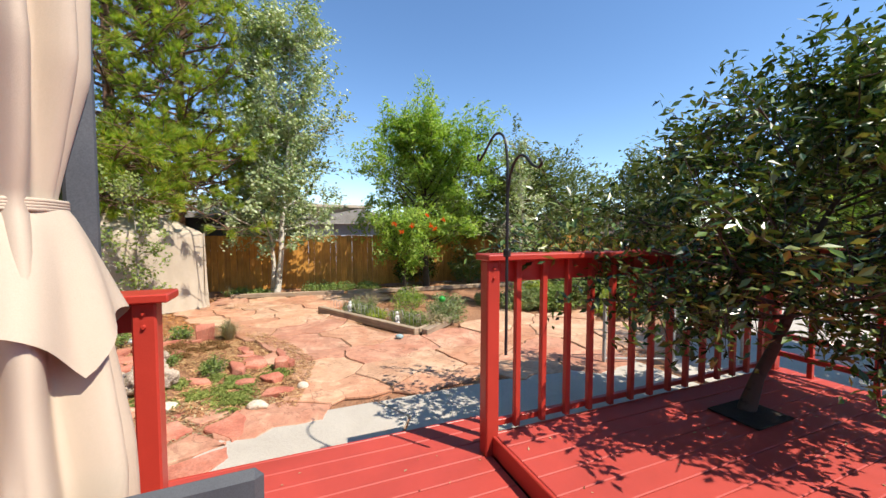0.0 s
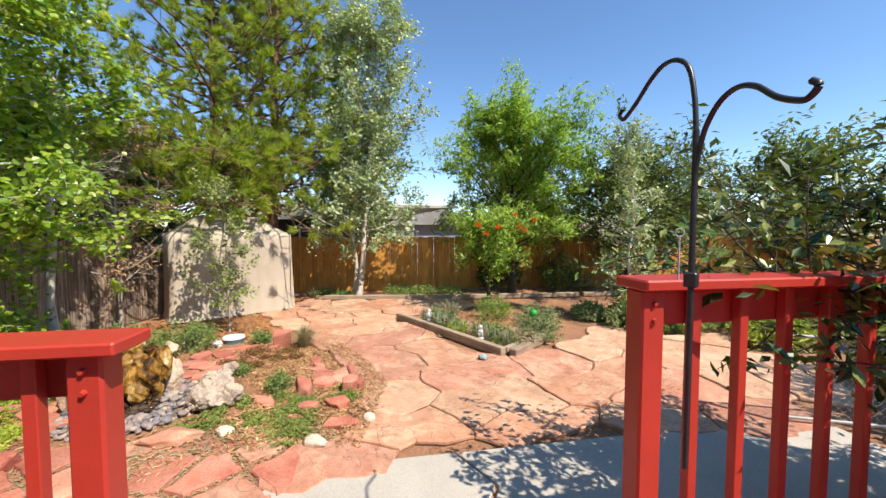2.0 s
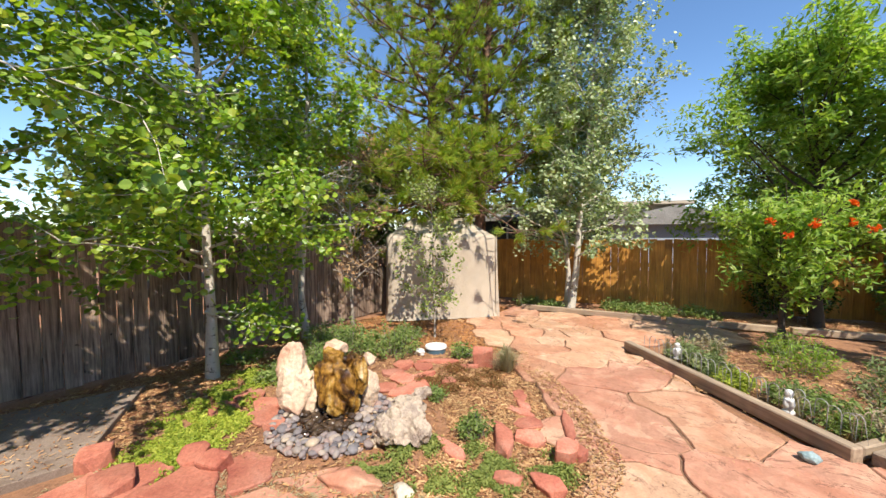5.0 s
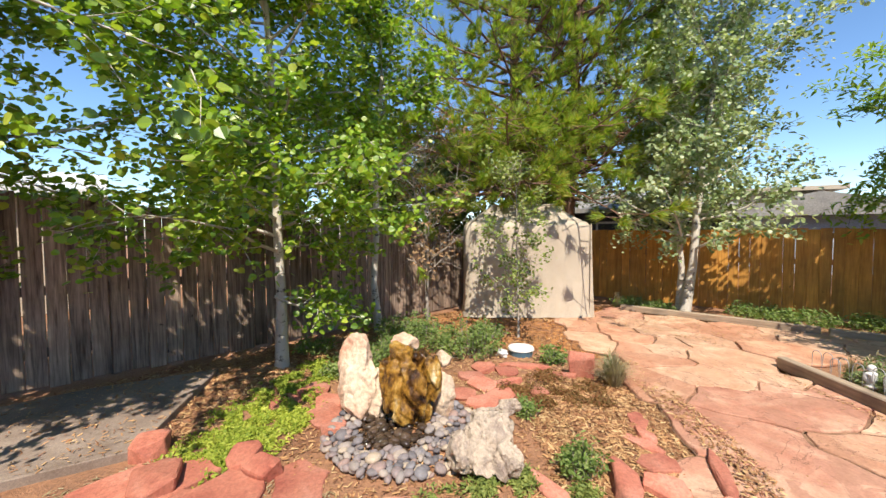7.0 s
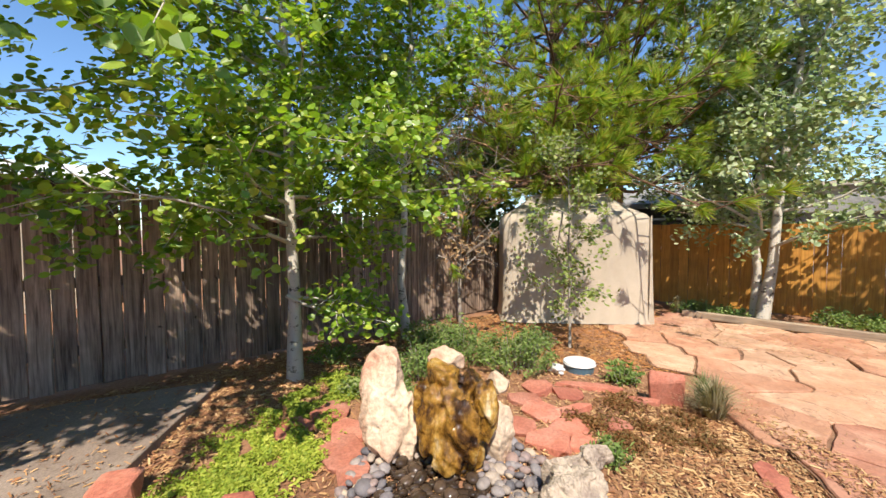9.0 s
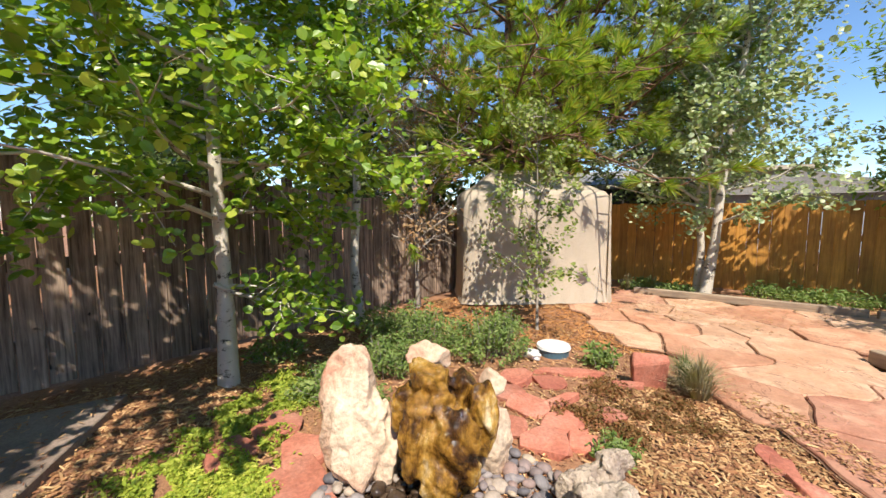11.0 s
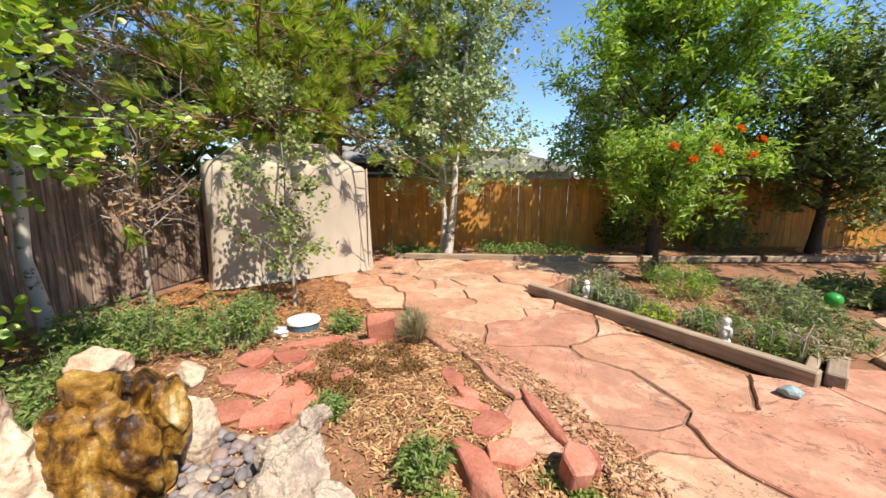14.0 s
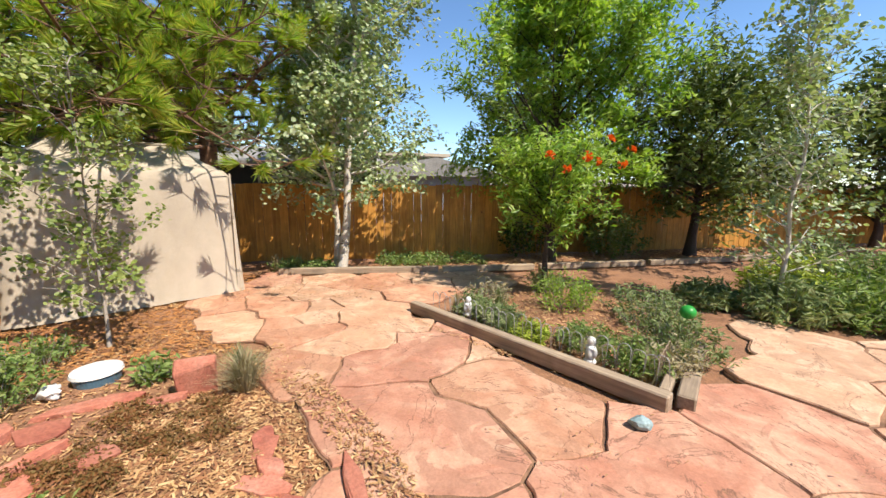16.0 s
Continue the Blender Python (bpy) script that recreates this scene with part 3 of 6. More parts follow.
gx = np.concatenate([[-1500, -400, -150, -60, -30, -20], np.arange(-14, 4.01, 0.12), [8, 14, 30, 80, 300, 1500]])
gy = np.concatenate([[-1500, -400, -120, -40, -15, -9], np.arange(-6, 14.01, 0.12), [18, 25, 45, 90, 300, 1500]])
gv = [(x, y, height(x, y) if -15 < x < 5 and -7 < y < 15 else -0.02) for y in gy for x in gx]
nx = len(gx)
gf = [(j * nx + i, j * nx + i + 1, (j + 1) * nx + i + 1, (j + 1) * nx + i) for j in range(len(gy) - 1) for i in range(nx - 1)]
setting("ground", flat_mesh("ground", gv, gf, SOIL, True), SOIL, "reddish brown dry garden soil with scattered litter")


# ---- concrete ----
def slab(name, pts, z0, z1, mat, label, kind="structure", parent=None):
    bm = bmesh.new()
    vs = [bm.verts.new((x, y, z1)) for x, y in pts]
    f = bm.faces.new(vs)
    r = bmesh.ops.extrude_face_region(bm, geom=[f])
    for v in r["geom"]:
        if isinstance(v, bmesh.types.BMVert):
            v.co.z = z0
    bmesh.ops.bevel(bm, geom=[e for e in bm.edges], offset=0.006, segments=1, affect="EDGES")
    return part(name, bm, mat, parent, label, kind)


slab("concrete_slab", [(-3.12, 1.05), (-3.16, 1.5), (-2.66, 2.38), (-2.22, 2.36), (-1.35, 0.9), (-2.3, 0.1)], -0.1, 0.035, CONCRETE, "pale concrete patio slab beside the red deck")
slab("concrete_slab", [(-2.65, 2.4), (-2.0, 3.55), (-0.95, 5.2), (0.0, 4.7), (-1.1, 2.2), (-1.6, 1.4), (-2.2, 2.38)], -0.1, 0.032, CONCRETE, "pale concrete patio slab in leaf shade")
slab("pavement", [(-4.0, -2.2), (-4.7, -1.2), (-5.3, -1.38), (-6.15, -1.62), (-5.6, -2.5), (-4.6, -3.5), (-3.2, -3.2)], -0.1, 0.06, PAD, "weathered concrete path beside the grey fence")
slab("pavement", [(-0.6, 5.2), (1.2, 4.2), (4.0, 5.5), (6, 12), (2.0, 14), (-0.3, 8.0)], -0.1, 0.03, CONCRETE, "pale concrete path beyond the deck")

# ---- deck ----
R0, DECK, UPPER = (-1.165, 1.977), 0.29, 0.41


def deck_xy(u, v):
    c, s = math.cos(radians(60)), math.sin(radians(60))
    return R0[0] + c * u + s * v, R0[1] + s * u - c * v


def on_deck(u, v, z=0.0):
    x, y = deck_xy(u, v)
    return pose(x, y, z, 0, 0, 60)


def board(name, u0, u1, v0, v1, z0, z1, mat, parent, bevel=0.005):
    """A board in the deck's own axes; v counts away from the patio."""
    bm = box_bm((abs(u1 - u0), abs(v1 - v0), z1 - z0), (0, 0, 0), bevel)
    ob = part(name, bm, mat, parent)
    ob.matrix_basis = on_deck((u0 + u1) / 2, (v0 + v1) / 2, (z0 + z1) / 2)
    return ob


lower = thing("deck", 0, 0, 0, "red stained wooden deck, worn, sprinkled with dry leaves", "deck")
upper = thing("raised_deck", 0, 0, 0, "red stained wooden raised deck under a leafy bush", "deck")
rnd = random.Random(4)
for i in range(27):
    v = -0.42 + i * 0.148
    u_end = 0.16 if v < -0.05 else -0.002
    cut = rnd.uniform(-2.6, -1.0)
    z = DECK + rnd.uniform(-0.0015, 0.0015)
    board("plank", cut + 0.002, u_end, v, v + 0.144, z - 0.035, z, RED_DECK, lower)
    board("plank", -4.2, cut - 0.002, v, v + 0.144, z - 0.035, z, RED_DECK, lower)
board("fascia", -4.2, 0.16, -0.446, -0.424, 0.04, DECK - 0.003, RED, lower)
# one solid dark box fills the space under the lower planks
board("underdeck_box", -4.1, -0.1, -0.35, 3.5, 0.0, 0.25, DARK_WALL, lower)
for i in range(24):
    v = 0.02 + i * 0.148
    z = UPPER + rnd.uniform(-0.0015, 0.0015)
    board("plank", 0.03, 3.1, v, v + 0.144, z - 0.035, z, RED_DECK, upper)
board("fascia", 0.002, 0.026, 0.0, 3.56, DECK + 0.002, UPPER + 0.002, RED, upper)
board("fascia", 0.0, 3.1, -0.008, 0.016, 0.03, UPPER - 0.002, RED, upper)
# the raised planks get a solid dark filling below as well
board("underdeck_box", 0.05, 3.05, 0.05, 3.5, 0.0, UPPER - 0.04, DARK_WALL, upper)


def railing(name, label, u0, u1, v, zdeck, ztop, step, posts, parent=None):
    e = thing(name, 0, 0, 0, label, "railing")
    board("cap", u0 - 0.06, u1 + 0.06, v - 0.085, v + 0.085, ztop - 0.038, ztop, RED, e, 0.006)
    board("top_rail", u0 + 0.045, u1 - 0.045, v - 0.062, v - 0.024, ztop - 0.18, ztop - 0.04, RED, e, 0.003)
    board("bottom_rail", u0 + 0.045, u1 - 0.045, v - 0.06, v - 0.024, zdeck + 0.02, zdeck + 0.06, RED, e, 0.003)
    for p in posts:
        o = board("post", p - 0.045, p + 0.045, v - 0.045, v + 0.045, 0.0 if zdeck < 0.3 else 0.0, ztop - 0.039, RED, e, 0.008)
        for zz in (ztop - 0.085, ztop - 0.145):
            bm = bmesh.new()
            bmesh.ops.create_cone(bm, cap_ends=True, segments=8, radius1=0.011, radius2=0.007, depth=0.014)
            bo = part("bolt", bm, RED, o)
            bo.matrix_basis = pose(0, -0.05, zz - (ztop - 0.039) / 2, 90, 0, 0)
    n = int((u1 - u0 - 0.1) / step)
    for i in range(1, n + 1):
        u = u0 + i * (u1 - u0) / (n + 1)
        board("baluster", u - 0.019, u + 0.019, v - 0.022, v + 0.016, zdeck + 0.012, ztop - 0.04, RED, e, 0.003)
    return e


railing("railing", "red painted wooden railing half hidden by leaves", 0.0, 3.02, 0.0, UPPER, 1.54, 0.2, (0.0, 2.99))
railing("railing", "red painted wooden railing with flat cap beside the rock garden", -4.0, -1.685, 0.0, DECK, 1.41, 0.2, (-1.725, -3.9))
side = thing("railing", 0, 0, 0, "red painted railing with horizontal slats at the deck's end", "railing")
for i in range(9):
    v = 0.25 + i * 0.4
    board("post", 3.0, 3.038, v, v + 0.038, 0.02, 1.5, RED, side, 0.003)
for zz in (0.55, 0.72, 1.05, 1.22, 1.4):
    board("slat", 2.96, 2.998, 0.05, 3.5, zz, zz + 0.045, RED, side, 0.003)
board("cap", 2.92, 3.1, 0.06, 3.5, 1.5, 1.538, RED, side)

# shepherd hook, clamped to the rail
hook = thing("shepherd_hook", -0.99, 1.86, 0, "black iron double shepherd hook clamped to the rail", "garden hook")
hu = np.array([math.cos(radians(60 - 90 - 8)), math.sin(radians(60 - 90 - 8)), 0])
s_ = Soup()
s_.tube([(0, 0, 0.98), (0, 0, 1.5), (0, 0, 2.0)], [0.009, 0.009, 0.009], 8)
part("pole", s_.mesh("pole", BLACK_IRON), BLACK_IRON, hook)
HL = np.array([-1.27 + 0.99, 2.02 - 1.86, 0])
HR = np.array([-0.75 + 0.99, 1.71 - 1.86, 0])
def smooth_line(pts, k=6):
    """A rounded line through the points."""
    pts = np.asarray(pts, float)
    P = np.concatenate([[2 * pts[0] - pts[1]], pts, [2 * pts[-1] - pts[-2]]])
    out_ = []
    for i in range(1, len(P) - 2):
        for j in range(k):
            t = j / k
            out_.append(0.5 * (2 * P[i] + (P[i + 1] - P[i - 1]) * t + (2 * P[i - 1] - 5 * P[i] + 4 * P[i + 1] - P[i + 2]) * t * t + (3 * P[i] - P[i - 1] - 3 * P[i + 1] + P[i + 2]) * t ** 3))
    return np.array(out_ + [P[-2]])


for tip, prof in ((HL, ((0, 2.0), (0.03, 2.1), (0.1, 2.19), (0.24, 2.235), (0.42, 2.245), (0.6, 2.22), (0.8, 2.17), (1, 2.13))), (HR, ((0, 1.86), (0.04, 1.93), (0.12, 2.0), (0.27, 2.055), (0.45, 2.075), (0.63, 2.06), (0.82, 2.015), (1, 1.99)))):
    pts = [tip * f + np.array([0, 0, z]) for f, z in prof]
    d = tip / np.linalg.norm(tip)
    pts += [pts[-1] + d * 0.02 + np.array([0, 0, 0.002]), pts[-1] + d * 0.035 + np.array([0, 0, 0.02]), pts[-1] + d * 0.02 + np.array([0, 0, 0.035])]
    s_ = Soup()
    pts = smooth_line(pts)
    s_.tube(pts, [0.0075] * len(pts), 8)
    part("arm", s_.mesh("arm", BLACK_IRON), BLACK_IRON, hook)
part("bracket", box_bm((0.035, 0.03, 0.045), (0, 0, 1.56), 0.004), BLACK_IRON, hook)

s_ = Soup()
a = np.linspace(0, 2 * np.pi, 16)
s_.tube(np.stack([0.014 * np.cos(a), 0 * a, 1.7 + 0.014 * np.sin(a)], 1), [0.0022] * 16, 6)
s_.tube([(0, 0, 1.54), (0, 0, 1.62), (0.0, 0, 1.69)], [0.003] * 3, 6)
ring = part("ring_hook", s_.mesh("ring_hook", GALV), GALV, None)
ring.matrix_basis = pose(-1.07, 2.0, 0, 0, 0, 40)
tagged(ring, "small grey wire ring hook on the railing cap", "hook")

# gazebo post, tied curtain
gz = thing("gazebo_post", -1.68, 0.235, DECK, "charcoal metal gazebo post", "gazebo")
part("post", box_bm((0.085, 0.085, 2.6), (0, 0, 1.3), 0.008), DARK_METAL, gz)
part("foot_plate", box_bm((0.14, 0.14, 0.012), (0, 0, 0.006), 0.003), DARK_METAL, gz)
cur = thing("curtain", -1.6, 0.05, DECK, "cream fabric gazebo curtain tied back with a band", "curtain")
cv, cf = [], []
NA, NZ = 120, 60
for j in range(NZ + 1):
    z = 0.5 + 2.0 * j / NZ
    d = z - 1.46
    base = 0.125 + (0.13 * min(1, abs(d) / 0.75) ** 0.75 if d < 0 else 0.06 * min(1, d / 0.4))
    fold = 0.014 + 0.03 * min(1, abs(d) / 0.4)
    for i in range(NA):
        a = 2 * math.pi * i / NA
        r = base + fold * math.sin(9 * a + 0.8 * math.sin(3 * z) + 1.2 * noise.noise(Vector((a, z * 1.3, 2)))) + 0.02 * noise.noise(Vector((2 * math.cos(a), 2 * math.sin(a), z * 1.6)))
        cv.append((r * math.cos(a) * 1.2, r * math.sin(a) * 0.95, z + (0.06 * math.sin(2 * a + 1) if j == 0 else 0)))
for j in range(NZ):
    for i in range(NA):
        cf.append((j * NA + i, j * NA + (i + 1) % NA, (j + 1) * NA + (i + 1) % NA, (j + 1) * NA + i))
part("cloth", flat_mesh("cloth", cv, cf, CURTAIN, True), CURTAIN, cur)
fv, ff_ = [], []
for j in range(15):
    t = j / 14
    for i in range(25):
        a_ = -1.0 + 1.9 * i / 24
        hem = 0.46 - 0.16 * abs(math.sin(a_ * 2.2 + 0.6))
        rr_ = 0.15 + 0.115 * t ** 0.8 + 0.016 * math.sin(a_ * 9 + t * 2) * t
        fv.append((rr_ * math.cos(a_ + 0.85) * 1.1, rr_ * math.sin(a_ + 0.85), 1.45 - hem * t))
for j in range(14):
    for i in range(24):
        ff_.append((j * 25 + i, j * 25 + i + 1, (j + 1) * 25 + i + 1, (j + 1) * 25 + i))
part("corner_fold", flat_mesh("corner_fold", fv, ff_, CURTAIN, True), CURTAIN, cur)
s_ = Soup()
a = np.linspace(0, 2 * np.pi, 40)
for dz in (-0.012, -0.004, 0.004, 0.012):
    s_.tube(np.stack([np.cos(a) * (0.172 + 0.004 * np.sin(5 * a)), np.sin(a) * (0.142 + 0.004 * np.sin(5 * a)), 1.46 + dz + 0 * a], 1), [0.007] * 40, 6)
part("tie_band", s_.mesh("tie_band", CURTAIN), CURTAIN, cur)

# patio chair
chair = thing("patio_chair", -0.98, 0.22, DECK, "dark grey sling patio chair on the red deck", "chair", rz=62)
part("backrest", box_bm((0.44, 0.05, 0.46), (0, 0.2, 0.465), 0.024, rx=-8), GREY_CLOTH, chair, smooth=False)
part("seat", box_bm((0.5, 0.46, 0.04), (0, -0.03, 0.36), 0.015), GREY_CLOTH, chair)
for sx_, sy_ in ((-0.23, -0.22), (0.23, -0.22), (-0.23, 0.18), (0.23, 0.18)):
    part("leg", box_bm((0.03, 0.03, 0.36), (sx_, sy_, 0.18), 0.004), DARK_METAL, chair)

# garden hose
s_ = Soup()
hp = [deck_xy(u, -0.56 + 0.05 * math.sin(u * 3)) for u in np.linspace(-1.5, 0.5, 20)]
s_.tube([(x, y, 0.052) for x, y in hp], [0.011] * 20, 7)
ob = part("garden_hose", s_.mesh("garden_hose", BLACK_IRON), BLACK_IRON, None)
tagged(ob, "thin black garden hose along the deck's edge", "hose")

# chain-link panel
fen = thing("chain_link_fence", 0, 0, 0, "low galvanised chain-link panel with steel posts", "fence")
A_, B_ = np.array([-1.22, 4.88]), np.array([0.15, 5.9])
for p in (A_, (A_ + B_) / 2, B_):
    s_ = Soup()
    s_.tube([(p[0], p[1], 0), (p[0], p[1], 0.84)], [0.022, 0.022], 8)
    part("post", s_.mesh("post", GALV), GALV, fen)
for zz in (0.08, 0.8):
    s_ = Soup()
    s_.tube([(*A_, zz), (*B_, zz)], [0.014, 0.014], 6)
    part("rail", s_.mesh("rail", GALV), GALV, fen)
s_ = Soup()
Lc = float(np.linalg.norm(B_ - A_))
for k in range(-14, 32):
    for sg in (1, -1):
        u0, u1, z0, z1 = k * 0.07, k * 0.07 + 0.7, (0.09 if sg > 0 else 0.79), (0.79 if sg > 0 else 0.09)
        c0, c1 = max(0, -u0 / 0.7), min(1, (Lc - u0) / 0.7)
        if c1 > c0 + 0.02:
            q = [(*(A_ + (B_ - A_) * (u0 + 0.7 * c) / Lc), z0 + (z1 - z0) * c) for c in (c0, c1)]
            s_.tube(q, [0.0016, 0.0016], 3)
part("mesh", s_.mesh("mesh", GALV), GALV, fen)


# ---- fences ----
def picket_mesh(w, h, mat, gap_top=0.0):
    bm = box_bm((w, 0.018, h), (0, 0, h / 2), 0.0055)
    me = bpy.data.meshes.new("picket")
    bm.to_mesh(me)
    bm.free()
    me.materials.append(mat)
    return me


def fence(name, label, a, b_, h0, h1, mat, seed, w=0.14, gap=0.006, inward=1):
    rs_ = random.Random(seed)
    a, b_ = Vector((*a, 0)), Vector((*b_, 0))
    L = (b_ - a).length
    d = (b_ - a) / L
    ang = math.degrees(math.atan2(d.y, d.x))
    n_ = Vector((-d.y, d.x, 0)) * inward
    e = thing(name, 0, 0, 0, label, "fence")
    e["kind"] = "structure"
    n = int(L / (w + gap))
    shapes = {}
    for i in range(n):
        u = (i + 0.5) * (w + gap)
        h = round((h0 + (h1 - h0) * u / L) / 0.03) * 0.03
        me = shapes.setdefault(h, picket_mesh(w, h, mat))
        p = a + d * u + n_ * rs_.uniform(0, 0.006)
        ob = part("picket", me, mat, e)
        ob.matrix_basis = pose(p.x, p.y, 0.02 + rs_.uniform(-0.015, 0.015), 0, rs_.uniform(-0.4, 0.4), ang)
    for z in (0.35, 0.95, 1.4):
        if z < min(h0, h1):
            q = (a + b_) / 2 - n_ * 0.035
            ob = part("rail", box_bm((L, 0.04, 0.09), (0, 0, 0), 0.002), mat, e)
            ob.matrix_basis = pose(q.x, q.y, z, 0, 0, ang)
    for i in range(int(L / 2.4) + 1):
        q = a + d * min(L, i * 2.4) - n_ * 0.1
        ob = part("post", box_bm((0.09, 0.09, (h0 + h1) / 2), (0, 0, (h0 + h1) / 4), 0.003), mat, e)
        ob.matrix_basis = pose(q.x, q.y, 0, 0, 0, ang)
    return e


fence("fence", "weathered grey cedar picket fence with dark gaps and knots", (-2.6, -6.0), (-10.75, 1.78), 2.17, 1.3, PICKET, 2, 0.145, 0.009, -1)
fence("fence", "orange stained cedar picket fence dappled with leaf shade", (-12.3, 1.8), (-1.0, 19.97), 1.5, 1.5, ORANGE, 5, 0.15, 0.003, -1)
fence("fence", "orange stained cedar picket fence at the garden's end", (-0.9, 20.0), (14, 14), 1.5, 1.5, ORANGE, 6, 0.3, 0.003, -1)

# unseen house wall assumed behind the deck; it only affects bounced light
hw = box_bm((14, 0.2, 2.9), (0, 0, 1.45), 0.01)
ob = setting("unseen_house_wall", hw, STUCCO, "plain tan stucco house wall, assumed out of view")
x_, y_ = deck_xy(-2.0, 6.2)
ob.matrix_basis = pose(x_, y_, 0, 0, 0, 60)

# ---- shed under canvas ----
shed = thing("shed", -8.8, 2.07, 0.0, "garden shed wrapped in sagging beige canvas under the pine", "shed", rz=2)
W2, D2, HS = 1.07, 1.05, 1.62
rings = []
NP = 160


def shed_ring(z, grow, lvl):
    out_ = []
    rc = 0.14
    per = 2 * (2 * W2 + D2)
    for i in range(NP):
        t = i / NP * 2 * math.pi
        cx, sy = math.cos(t), math.sin(t)
        k = 1 / max(abs(cx), abs(sy))
        x, y = cx * k, sy * k
        rr = (abs(x) ** 16 + abs(y) ** 16) ** (1 / 16)
        x, y = x / rr, y / rr
        wob = 1 + 0.012 * noise.noise(Vector((x * 5, y * 5, z * 0.7))) + 0.008 * math.sin(t * 34 + 2 * noise.noise(Vector((t * 2, z, 0)))) * (0.4 + lvl)
        out_.append((-D2 / 2 + x * (D2 / 2 + grow) * wob, y * (W2 + grow) * wob, z + (0.025 * noise.noise(Vector((t * 3, 0, 1))) if z < 0.1 else 0.015 * noise.noise(Vector((t * 4, z, 5))))))
    return out_


prof = [(0.03, 0.03, 1.0), (0.12, 0.012, 0.9), (0.4, 0.0, 0.7), (0.8, 0.0, 0.5), (1.2, 0.0, 0.5), (1.5, 0.0, 0.7), (1.6, -0.01, 0.6), (1.66, -0.05, 0.3), (1.76, -0.22, 0.2), (1.88, -0.38, 0.1), (1.96, -0.47, 0.0), (1.98, -0.5, 0.0)]
vv, ff = [], []
for z, g, l in prof:
    vv += shed_ring(z, g, l)
for j in range(len(prof) - 1):
    for i in range(NP):
        ff.append((j * NP + i, j * NP + (i + 1) % NP, (j + 1) * NP + (i + 1) % NP, (j + 1) * NP + i))
part("canvas_cover", flat_mesh("canvas_cover", vv, ff, TARP, True), TARP, shed)
part("top_panel", box_bm((0.16, 1.16, 0.03), (-D2 / 2, 0, 1.972), 0.008), TARP, shed)
cvv = []
for j in range(13):
    zz = 1.62 - 1.6 * j / 12
    wd = 0.02 + 0.07 * (j / 12) ** 1.5
    for i in range(5):
        cvv.append((0.012 + 0.02 * math.sin(i * 2.1 + j * 0.3) * (j / 12), 1.04 + wd * (i / 4), zz))
part("loose_flap", flat_mesh("loose_flap", cvv, [(j * 5 + i, j * 5 + i + 1, j * 5 + i + 6, j * 5 + i + 5) for j in range(12) for i in range(4)], TARP, True), TARP, shed)

# ---- timbers ----
def timber(label, a, b_, w=0.09, h=0.11, z=0.02, name="timber"):
    a, b_ = Vector((*a, 0)), Vector((*b_, 0))
    d = b_ - a
    bm = box_bm((d.length, w, h), (0, 0, h / 2), 0.01)
    ob = new(name, bpy.data.meshes.new(name))
    bm.to_mesh(ob.data)
    bm.free()
    ob.data.materials.append(TIMBER)
    ob.matrix_basis = pose(*((a + b_) / 2)[:2], z, 0, 0, math.degrees(math.atan2(d.y, d.x)))
    return tagged(ob, label, "edging timber")


timber("weathered edging timber along the flower bed", (-6.54, 4.37), (-3.86, 4.31), 0.1, 0.13)
timber("weathered edging timber set along the bed's end", (-3.93, 4.42), (-4.08, 5.5), 0.07, 0.1)
timber("weathered edging timber lying beside the bed", (-3.8, 4.42), (-3.98, 5.55), 0.11, 0.1)
timber("weathered edging timber along the far planting strip", (-9.5, 3.9), (-7.9, 6.0))
timber("weathered edging timber along the far planting strip", (-7.84, 6.05), (-6.9, 7.4))
timber("weathered edging timber by the far fence", (-6.85, 7.5), (-5.7, 9.3))
timber("weathered edging timber by the far fence", (-5.65, 9.4), (-4.6, 11.2))
timber("weathered edging timber by the far fence", (-4.6, 11.3), (-3.4, 13.4))

# ---- plants and trees ----
tree("aspen_tree", -9.27, 4.94, 0.0, "tall silvery aspen with two pale trunks before the orange fence", 7.3, 1.9, 0.14, ASPEN_BARK, L_SILVER, 30000, 0.06, 11, 0.075, 70, "column", lean=(0.2, 0.35), stems=2, limb_up=0.35, round_=True, twigs=9)
tree("aspen_tree", -6.34, -1.09, 0.0, "young green aspen with pale spotted trunk beside the fence", 6.4, 1.7, 0.19, ASPEN_BARK, L_ASPEN, 33000, 0.058, 12, 0.06, 60, "column", limb_up=0.12, round_=True, twigs=9,
     extra=[((0, 0, 0.8), (-0.35, 1.0, -0.3), 0.95), ((0, 0, 0.8), (0.0, 0.9, -0.35), 0.85)])
tree("aspen_tree", -7.95, -0.28, 0.0, "slender aspen with bare grey upper branches beside the fence", 6.2, 1.15, 0.32, ASPEN_BARK, L_ASPEN, 8500, 0.06, 13, 0.055, 56, "column", round_=True, bare=0.5, twigs=9)
tree("aspen_tree", -4.1, -2.9, 0.0, "leafy green aspen leaning over the path", 6.2, 2.8, 0.27, ASPEN_BARK, L_ASPEN, 46000, 0.06, 14, 0.07, 50, "oval", round_=True, twigs=9, limb_up=0.15)
tree("sapling", -7.63, 1.76, 0.0, "thin young aspen sapling before the canvas shed", 2.5, 0.72, 0.12, GREY_BARK, L_SAPLING, 2300, 0.04, 15, 0.016, 26, "column", round_=True, twigs=5)
tree("ash_tree", -7.28, 8.4, 0.0, "bright green ash tree with open crown", 4.45, 2.5, 0.24, DARK_BARK, L_GREEN, 30000, 0.07, 16, 0.09, 50, "oval", long=1.9, twigs=9)
